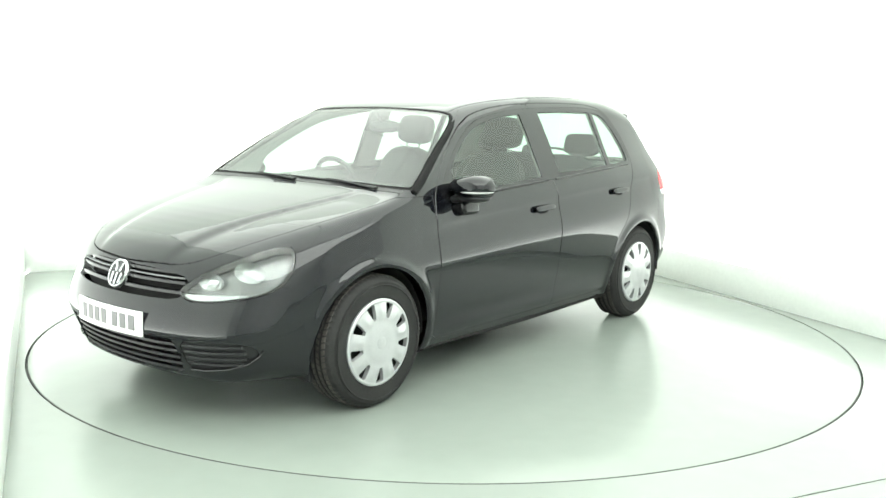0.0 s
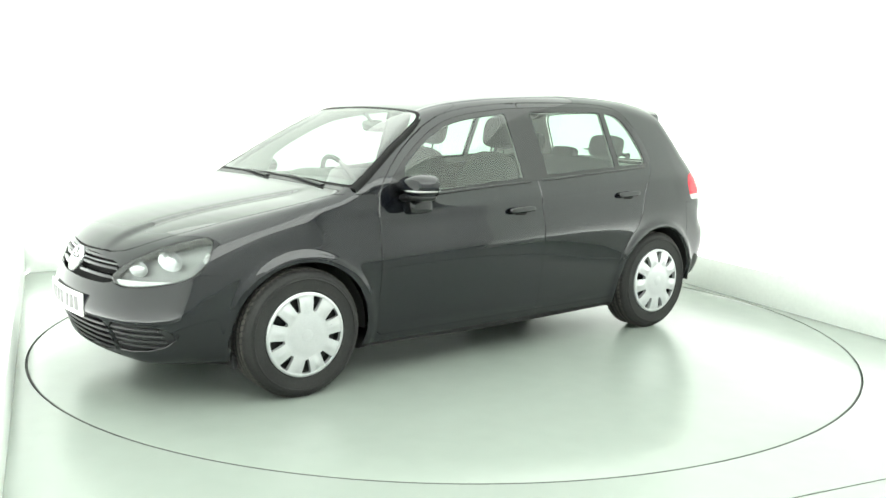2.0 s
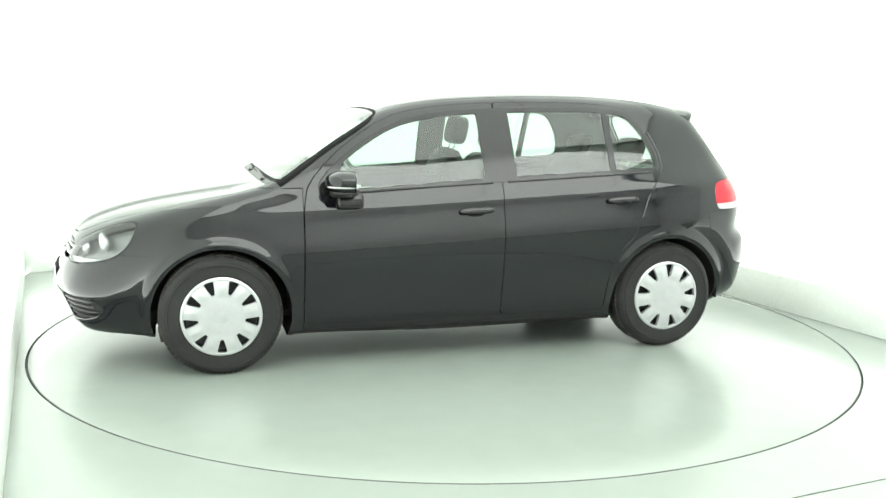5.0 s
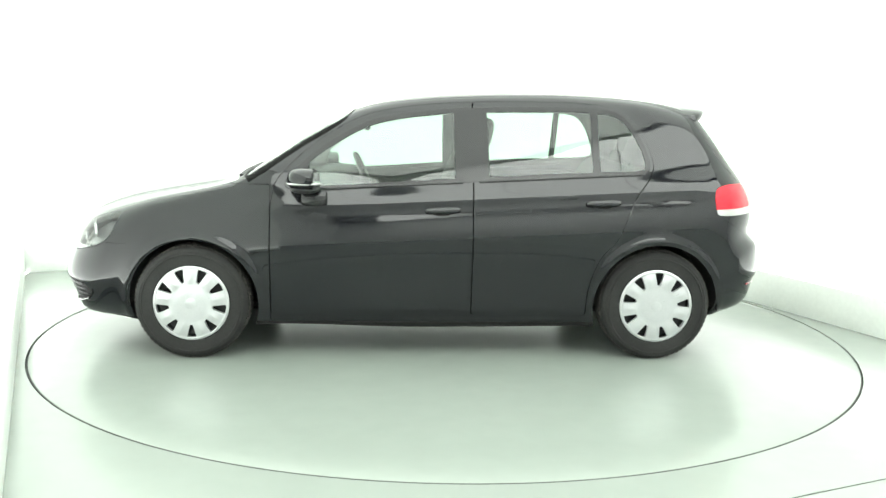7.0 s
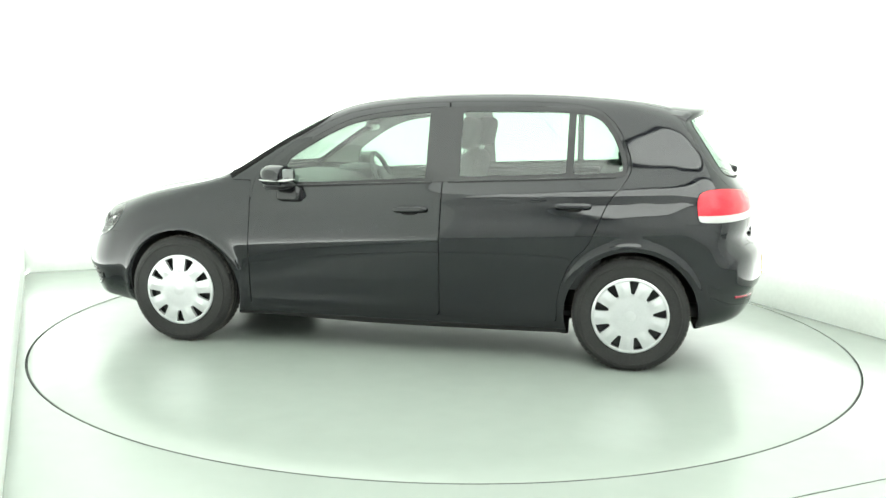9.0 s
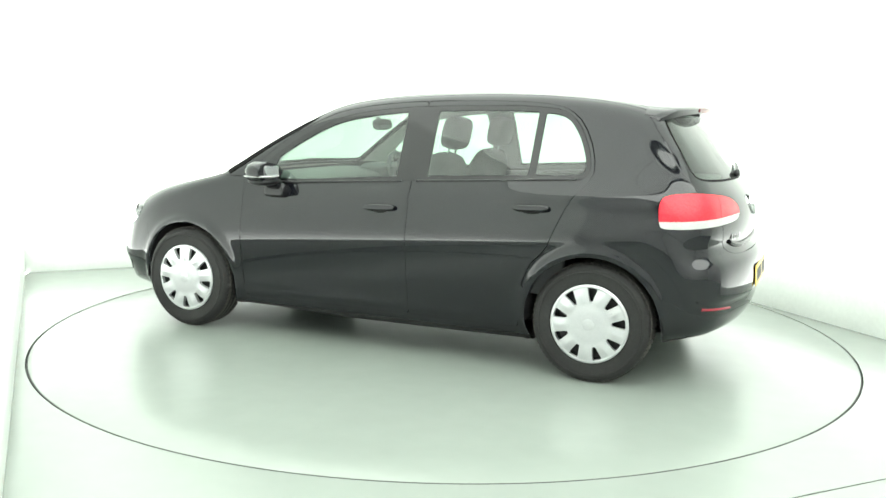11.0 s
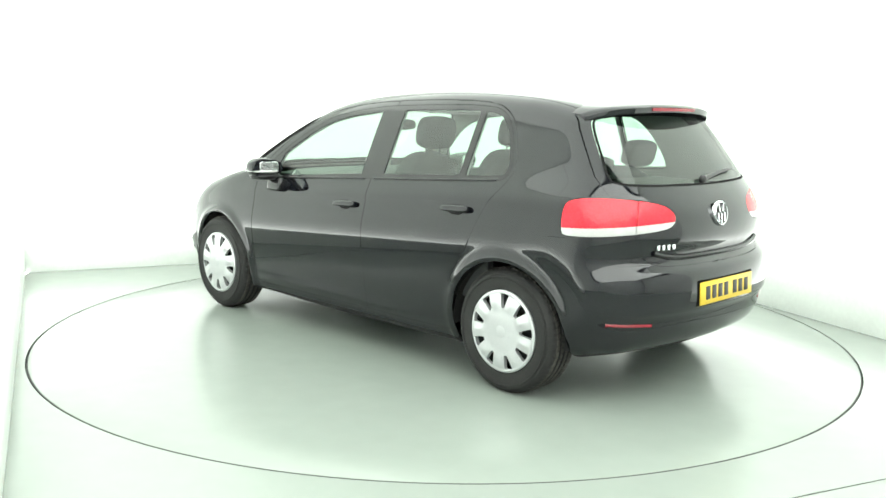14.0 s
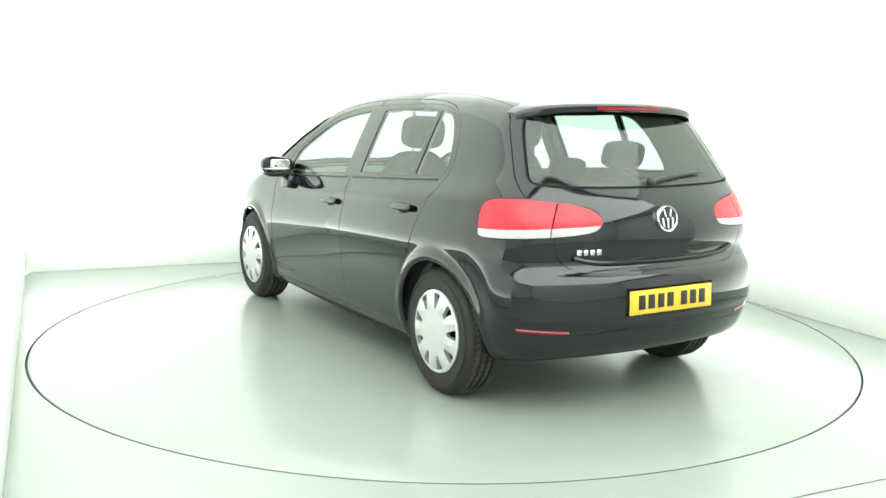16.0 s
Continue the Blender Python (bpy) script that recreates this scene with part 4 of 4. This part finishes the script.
def build_rear_parts(car, gate, rbumper):
    # roof spoiler
    bm = bmesh.new()
    rings = []
    n = 31
    for i in range(n):
        a = -1 + 2 * i / (n - 1)
        y = 0.565 * a
        bow = 0.10 * a * a + 0.05 * a ** 8
        drop = 0.028 * a * a + 0.03 * a ** 10
        sec = ((-1.42, 1.458), (-1.55, 1.452), (-1.66, 1.441), (-1.690, 1.433), (-1.697, 1.425), (-1.690, 1.399), (-1.60, 1.388), (-1.50, 1.395))
        rings.append([bm.verts.new((x + (bow if x < -1.5 else bow * 0.4), y, z - drop)) for x, z in sec])
    for p, q in zip(rings, rings[1:]):
        for j in range(8):
            bm.faces.new((p[j], p[(j + 1) % 8], q[(j + 1) % 8], q[j]))
    bm.faces.new(rings[0])
    bm.faces.new(rings[-1])
    spoiler = part("spoiler", bm, PAINT, gate, "black roof spoiler", angle=50)
    bl = bmesh.new()
    rings = []
    for i in range(13):
        a = -1 + 2 * i / 12
        y = 0.20 * a
        b = 0.10 * (y / 0.565) ** 2
        rings.append([bl.verts.new((x + b, y, z)) for x, z in ((-1.690, 1.423), (-1.700, 1.420), (-1.698, 1.405), (-1.689, 1.4015), (-1.67, 1.403), (-1.67, 1.422))])
    for p, q in zip(rings, rings[1:]):
        for j in range(6):
            bl.faces.new((p[j], p[(j + 1) % 6], q[(j + 1) % 6], q[j]))
    bl.faces.new(rings[0])
    bl.faces.new(rings[-1])
    part("brake_lamp", bl, RED_DARK, spoiler, "dark red high brake lamp")
    # badge, name bars, plate
    x = rear_x(0, 0.905)
    emblem(gate, pose(x - 0.004, 0, 0.912, 0, 0, 90) @ pose(0, 0, 0, 8), 0.062)
    for k in range(4):
        y = 0.475 - 0.032 * k
        m = pose(rear_x(y, 0.775) - 0.002, y, 0.775, 0, 0, 90)
        part("name_bar", box((0.024, 0.005, 0.026), m, 0.002), CHROME, gate, "small chrome name bar")
    x = rear_x(0.0, 0.54) + 0.008
    m = pose(x, 0, 0.545, 0, 0, 90) @ pose(0, 0, 0, 3)
    number_plate(rbumper, m, PLATE_Y, "yellow rear number plate with dark marks")
    # reflectors low in the bumper; dark rod in place of the tailgate's shadow gap
    for sg in (1, -1):
        pts = []
        for i in range(7):
            y = 0.53 + 0.21 * i / 6
            z = 0.418 + 0.014 * i / 6
            spot = np.array([rear_x(y, z), y, z])
            out = gradient(spot[None])[0]
            spot = spot - 0.005 * out / np.linalg.norm(out)
            pts.append((spot[0], sg * spot[1], spot[2]))
        part("reflector", tube(pts, 0.009, 8), RED_DARK, rbumper, "dark red reflector strip")
    pts = [(rear_x(abs(y), 0.722) - 0.004, y, 0.722 + 0.03 * (abs(y) / 0.5) ** 6) for y in (-0.5 + i / 20 for i in range(21))]
    part("tailgate_shadow_rod", tube(pts, 0.012, 8), GLOSS_TRIM, gate, "dark rod in place of the shadow gap across the tailgate")
    # rear wiper
    pts = []
    for i in range(8):
        y = 0.02 - 0.40 * i / 7
        z = 1.075 + 0.035 * math.sin(i / 7 * 1.6)
        pts.append((rear_x(abs(y), z) - 0.015, y, z))
    w = part("rear_wiper", tube(pts, [0.013, 0.013, 0.011, 0.010, 0.009, 0.008, 0.007, 0.005], 8), TRIM, gate, "black rear wiper")
    part("wiper_pivot", super_ball(0.018, 0.022, 0.022, 0.8, 0.8, 16, 8, Matrix.Translation(pts[0])), TRIM, w)
    # exhaust
    pipe = lathe([(0.018, 0.0), (0.022, 0.0), (0.022, 0.16), (0.018, 0.16)], 20, pose(-1.60, 0.52, 0.285, 0, 0, 90) @ pose(0, 0.0, 0), closed=True)
    part("exhaust_pipe", pipe, STEEL, car, "dull steel exhaust tip")
    for sg in (1, -1):
        part("air_deflector", box((0.02, 0.20, 0.07), pose(1.60, sg * 0.62, 0.195, 0, 12, 0), 0.005), TRIM, car, "black air deflector before the wheel")
    part("silencer", super_ball(0.12, 0.30, 0.05, 0.5, 0.5, 24, 10, pose(-1.68, 0.25, 0.30)), STEEL, car, "dark exhaust silencer")


def build_wheel():
    wheel = empty("wheel")
    # tyre with grooves round the tread and short cuts at the shoulders
    prof = [(0.205, 0.012), (0.215, 0.004), (0.235, 0.004), (0.262, 0.001), (0.285, 0.004), (0.300, 0.014), (0.309, 0.026), (0.3125, 0.040), (0.314, 0.060),
            (0.308, 0.062), (0.308, 0.070), (0.314, 0.072), (0.3145, 0.095), (0.308, 0.097), (0.308, 0.105), (0.3145, 0.107), (0.314, 0.132), (0.308, 0.134),
            (0.308, 0.142), (0.314, 0.144), (0.309, 0.175), (0.300, 0.188), (0.27, 0.198), (0.205, 0.192)]
    prof = [(r, -h) for r, h in prof]
    bm = bmesh.new()
    n = 144
    rings = []
    for i in range(n):
        a = 2 * math.pi * i / n
        ring = []
        for k, (r, h) in enumerate(prof):
            cut = 0.004 if (i % 2 == 0 and (4 < k < 9 or 17 < k < 21)) else 0.0
            skew = 0.010 * (k if k < 12 else 23 - k) / 12
            ring.append(bm.verts.new(((r - cut) * math.cos(a + skew), h, (r - cut) * math.sin(a + skew))))
        rings.append(ring)
    for i in range(n):
        p, q = rings[i], rings[(i + 1) % n]
        for j in range(len(prof) - 1):
            bm.faces.new((p[j], p[j + 1], q[j + 1], q[j]))
    part("tyre", bm, RUBBER, wheel, "black road tyre with treaded shoulder", angle=28)
    # dusty tread blocks between the grooves
    tread = bmesh.new()
    count = 66
    for k, (h0, h1) in enumerate(((0.036, 0.060), (0.074, 0.094), (0.109, 0.130), (0.146, 0.172))):
        for i in range(count):
            a0 = 2 * math.pi * (i + 0.25 * k) / count
            a1 = a0 + 0.74 * 2 * math.pi / count
            lean = 0.022 if k % 2 else -0.022
            vs = []
            for r, inset in ((0.312, 0.0), (0.3158, 0.0012)):
                for a, h, b in ((a0, h0, 0), (a1, h0, 0), (a1, h1, lean), (a0, h1, lean)):
                    hh = h + (inset if h == h0 else -inset)
                    vs.append(tread.verts.new((r * math.cos(a + b), -hh, r * math.sin(a + b))))
            tread.faces.new(vs[4:])
            for j in range(4):
                tread.faces.new((vs[j], vs[(j + 1) % 4], vs[4 + (j + 1) % 4], vs[4 + j]))
    bmesh.ops.recalc_face_normals(tread, faces=tread.faces[:])
    part("tread", tread, DUSTY, wheel, "dusty grey tread blocks", smooth=False)
    # raised rings on the sidewall
    part("sidewall_ring", lathe([(0.266, 0.002), (0.268, 0.004), (0.272, 0.004), (0.274, 0.001), (0.27, -0.004)], 96, None, closed=True), RUBBER, wheel)
    # steel rim behind the cover
    rim = lathe([(0.0, -0.05), (0.09, -0.045), (0.14, -0.06), (0.185, -0.05), (0.195, -0.012), (0.207, -0.010), (0.207, -0.03), (0.198, -0.18), (0.0, -0.185)], 64)
    part("rim", rim, STEEL, wheel, "black steel rim behind the cover")
    # nine-spoke cover with real slots
    def dome(r):
        return 0.014 - 0.016 * (r / 0.207) ** 3 - 0.002 * math.exp(-((r - 0.10) / 0.012) ** 2) + 0.004 * math.exp(-((r - 0.198) / 0.006) ** 2)
    radii = [0.0, 0.03, 0.06, 0.085, 0.100, 0.112, 0.116, 0.120, 0.130, 0.145, 0.160, 0.175, 0.186, 0.191, 0.195, 0.199, 0.203, 0.207]
    per = 14
    n = 9 * per
    lo, hi = 0.118, 0.193
    bm = bmesh.new()
    grid = []
    for r in radii:
        ring = []
        # half the angle of a slot at this radius, in share of a spoke's step: narrow and round inside, wide outside
        t = min(max((r - lo) / (hi - lo), 0.0), 1.0)
        half = 0.5 * (0.13 + 0.28 * math.sqrt(t)) if t < 0.9 else 0.5 * (0.396 - 1.2 * (t - 0.9))
        for i in range(n):
            k = i % per
            # the grid lines 4 and 10 of each step follow the slot's edges
            if k <= 4:
                share = (0.5 - half) * k / 4
            elif k <= 10:
                share = 0.5 - half + 2 * half * (k - 4) / 6
            else:
                share = 0.5 + half + (0.5 - half) * (k - 10) / 4
            a = 2 * math.pi * (i // per + share) / 9
            # spokes crown a little between the slots
            lift = 0.008 * (abs(share - 0.5) * 2) ** 2 * math.exp(-((r - 0.155) / 0.03) ** 2)
            ring.append(bm.verts.new((r * math.cos(a), dome(r) + lift, r * math.sin(a))))
        grid.append(ring)
    for j in range(len(radii) - 1):
        for i in range(n):
            if radii[j] > lo and radii[j + 1] < hi and 4 <= i % per < 10:
                continue
            bm.faces.new((grid[j][i], grid[j + 1][i], grid[j + 1][(i + 1) % n], grid[j][(i + 1) % n]))
    bmesh.ops.remove_doubles(bm, verts=bm.verts[:], dist=1e-5)
    bmesh.ops.recalc_face_normals(bm, faces=bm.faces[:])
    rim_e = [e for e in bm.edges if len(e.link_faces) == 1]
    ext = bmesh.ops.extrude_edge_only(bm, edges=rim_e)
    for v in ext["geom"]:
        if isinstance(v, bmesh.types.BMVert):
            v.co.y -= 0.022
            v.co.x *= 0.995
            v.co.z *= 0.995
    part("wheel_cover", bm, SILVER, wheel, "silver plastic wheel cover with nine slots", angle=35)
    part("cover_cap", lathe([(0.0, 0.0150), (0.026, 0.0148), (0.031, 0.0138), (0.032, 0.010)], 32), SILVER, wheel, "small centre cap")
    return wheel


def build_wheels(car):
    wheel = build_wheel()
    wheel.parent = car
    first = True
    for hx, y in ((HUB_F + 0.005, 0.858), (HUB_R, 0.828)):
        for sg in (1, -1):
            m = pose(hx, sg * y, 0.3145, 0, -10 if hx > 0 else 6, 0) if sg > 0 else pose(hx, sg * y, 0.3145, 0, 0, 180) @ pose(0, 0, 0, 0, 17, 0)
            if first:
                wheel.matrix_basis = m
                first = False
            else:
                copy_thing(wheel, m)
    # arch linings
    for hx in (HUB_F, HUB_R):
        for sg in (1, -1):
            bm = bmesh.new()
            rings = []
            for i in range(33):
                a = radians(-4) + radians(188) * i / 32
                c, s = math.cos(a), math.sin(a)
                rings.append([bm.verts.new((hx + r * c, sg * y, HUB_Z + r * s)) for r, y in ((0.365, 0.80), (0.375, 0.60), (0.37, 0.50), (0.0, 0.50))])
            for p, q in zip(rings, rings[1:]):
                for j in range(3):
                    bm.faces.new((p[j], p[j + 1], q[j + 1], q[j]))
            bmesh.ops.remove_doubles(bm, verts=bm.verts[:], dist=1e-5)
            part("arch_liner", bm, DARK, car, "black wheel arch liner")


def build_seat(x, y, parent):
    seat = part("seat_cushion", super_ball(0.27, 0.25, 0.10, 0.45, 0.4, 28, 14, pose(x + 0.10, y, 0.48, 0, -8)), FABRIC, parent, "grey cloth seat")
    back = super_ball(0.085, 0.245, 0.33, 0.5, 0.45, 28, 18)
    for v in back.verts:
        v.co.y *= 1.0 - 0.22 * max(0.0, v.co.z / 0.33)
    back.transform(pose(x - 0.20, y, 0.82, 0, -18))
    part("backrest", back, FABRIC, seat, "grey cloth backrest")
    head = super_ball(0.055, 0.135, 0.095, 0.55, 0.5, 28, 14, pose(x - 0.345, y, 1.255, 0, -12))
    part("headrest", head, FABRIC, seat, "grey cloth head restraint")
    for dy in (-0.055, 0.055):
        part("headrest_post", tube([(x - 0.30, y + dy, 1.10), (x - 0.335, y + dy, 1.22)], 0.007, 8), CHROME, seat, "chrome post")


def build_cabin(car):
    for y in (0.36, -0.36):
        build_seat(0.02, y, car)
    bench = part("rear_bench", super_ball(0.26, 0.62, 0.11, 0.4, 0.3, 36, 12, pose(-0.80, 0, 0.52, 0, -6)), FABRIC, car, "grey cloth rear bench")
    part("bench_back", super_ball(0.09, 0.62, 0.30, 0.45, 0.3, 36, 14, pose(-1.10, 0, 0.80, 0, -20)), FABRIC, bench, "grey cloth bench back")
    for y in (0.38, -0.38):
        part("headrest", super_ball(0.045, 0.135, 0.075, 0.5, 0.45, 24, 12, pose(-1.245, y, 1.165, 0, -15)), FABRIC, bench, "grey cloth head restraint")
        part("headrest_post", tube([(-1.19, y - 0.05, 1.05), (-1.24, y - 0.05, 1.13)], 0.006, 8), CHROME, bench)
        part("headrest_post", tube([(-1.19, y + 0.05, 1.05), (-1.24, y + 0.05, 1.13)], 0.006, 8), CHROME, bench)
    part("headrest", super_ball(0.04, 0.11, 0.05, 0.5, 0.45, 24, 12, pose(-1.235, 0, 1.10, 0, -15)), FABRIC, bench, "grey cloth head restraint")
    part("parcel_shelf", box((0.46, 1.02, 0.03), pose(-1.50, 0, 1.015), 0.01), DASH, car, "dark parcel shelf")
    dash = super_ball(0.30, 0.69, 0.15, 0.5, 0.3, 40, 16, pose(0.76, 0, 0.83))
    for v in dash.verts:
        v.co.x -= 0.14 * v.co.y ** 2
    dash = part("dashboard", dash, DASH, car, "dark grey dashboard")
    part("instrument_hood", super_ball(0.13, 0.20, 0.05, 0.7, 0.7, 24, 10, pose(0.56, -0.36, 0.965)), DASH, dash)
    ring = bmesh.new()
    rr = [[ring.verts.new(((0.185 + 0.016 * math.cos(b)) * math.cos(a), (0.185 + 0.016 * math.cos(b)) * math.sin(a), 0.016 * math.sin(b))) for b in (2 * math.pi * j / 10 for j in range(10))]
          for a in (2 * math.pi * i / 40 for i in range(40))]
    for i in range(40):
        for j in range(10):
            ring.faces.new((rr[i][j], rr[(i + 1) % 40][j], rr[(i + 1) % 40][(j + 1) % 10], rr[i][(j + 1) % 10]))
    ms = pose(0.385, -0.36, 0.915, 0, -66)
    ring.transform(ms)
    sw = part("steering_wheel", ring, DASH, car, "black steering wheel")
    part("wheel_boss", super_ball(0.075, 0.085, 0.025, 0.7, 0.7, 24, 8, ms), DASH, sw)
    for a in (90, 270, 180):
        part("spoke", box((0.13, 0.035, 0.014), ms @ Matrix.Rotation(radians(a), 4, "Z") @ Matrix.Translation((0.12, 0, 0)), 0.004), DASH, sw)
    for sg in (1, -1):
        part("door_card", box((1.95, 0.05, 0.55), pose(-0.15, sg * 0.735, 0.70), 0.02), DASH, car, "dark grey door lining")
        part("sill_top", box((1.75, 0.06, 0.03), pose(-0.2, sg * 0.735, 0.955, 0, 3.3), 0.01), DASH, car)
    part("cabin_floor", box((2.4, 1.3, 0.03), pose(-0.2, 0, 0.27)), DARK, car, smooth=False)
    part("centre_console", box((0.9, 0.2, 0.22), pose(0.25, 0, 0.42), 0.03), DASH, car)
    rm = part("rear_view_mirror", super_ball(0.022, 0.115, 0.036, 0.6, 0.5, 24, 10, pose(0.37, 0, 1.285, 0, 10)), GLOSS_TRIM, car, "black interior mirror")
    part("mirror_stalk", tube([(0.375, 0, 1.30), (0.44, 0, 1.365)], 0.011, 8), TRIM, rm)
    for y in (0.36, -0.36):
        part("sun_visor", box((0.14, 0.36, 0.014), pose(0.24, y, 1.385, 0, 14), 0.006), LINER, car, "pale sun visor")


def build_scrap():
    bm = super_ball(0.035, 0.008, 0.006, 0.8, 0.8, 14, 8)
    for v in bm.verts:
        v.co.y += 0.012 * math.sin(60 * v.co.x)
        v.co.z += 0.007
    ob = part("floor_scrap", bm, TRIM, None)
    ob.matrix_world = Matrix.Translation((2.672, 0.235, 0.0)) @ Matrix.Rotation(BOOTH_TURN + radians(95), 4, "Z")
    tagged(ob, "small dark scrap lying by the pale skirting board", "scrap")


build_scrap()
car = build_car()


# ---- movement ----
CAR_X, CAR_Y = 0.1395, -0.0713


def heading(t):
    """Degrees by which the turntable has turned."""
    late = {0.0: 50.75, 0.5: 48.1, 1.0: 44.75, 1.5: 41.2}
    return 180 + (late[t] if t in late else 37.55 - 6.862 * (t - 2.0))


def motions():
    rows_table, rows_car = [], []
    for i in range(33):
        t = i * 0.5
        turn = pose(0, 0, 0, 0, 0, heading(t))
        rows_table.append((t, turn))
        rows_car.append((t, turn @ Matrix.Translation((CAR_X, CAR_Y, 0.0))))
    walk(turntable, rows_table)
    walk(car, rows_car)


motions()
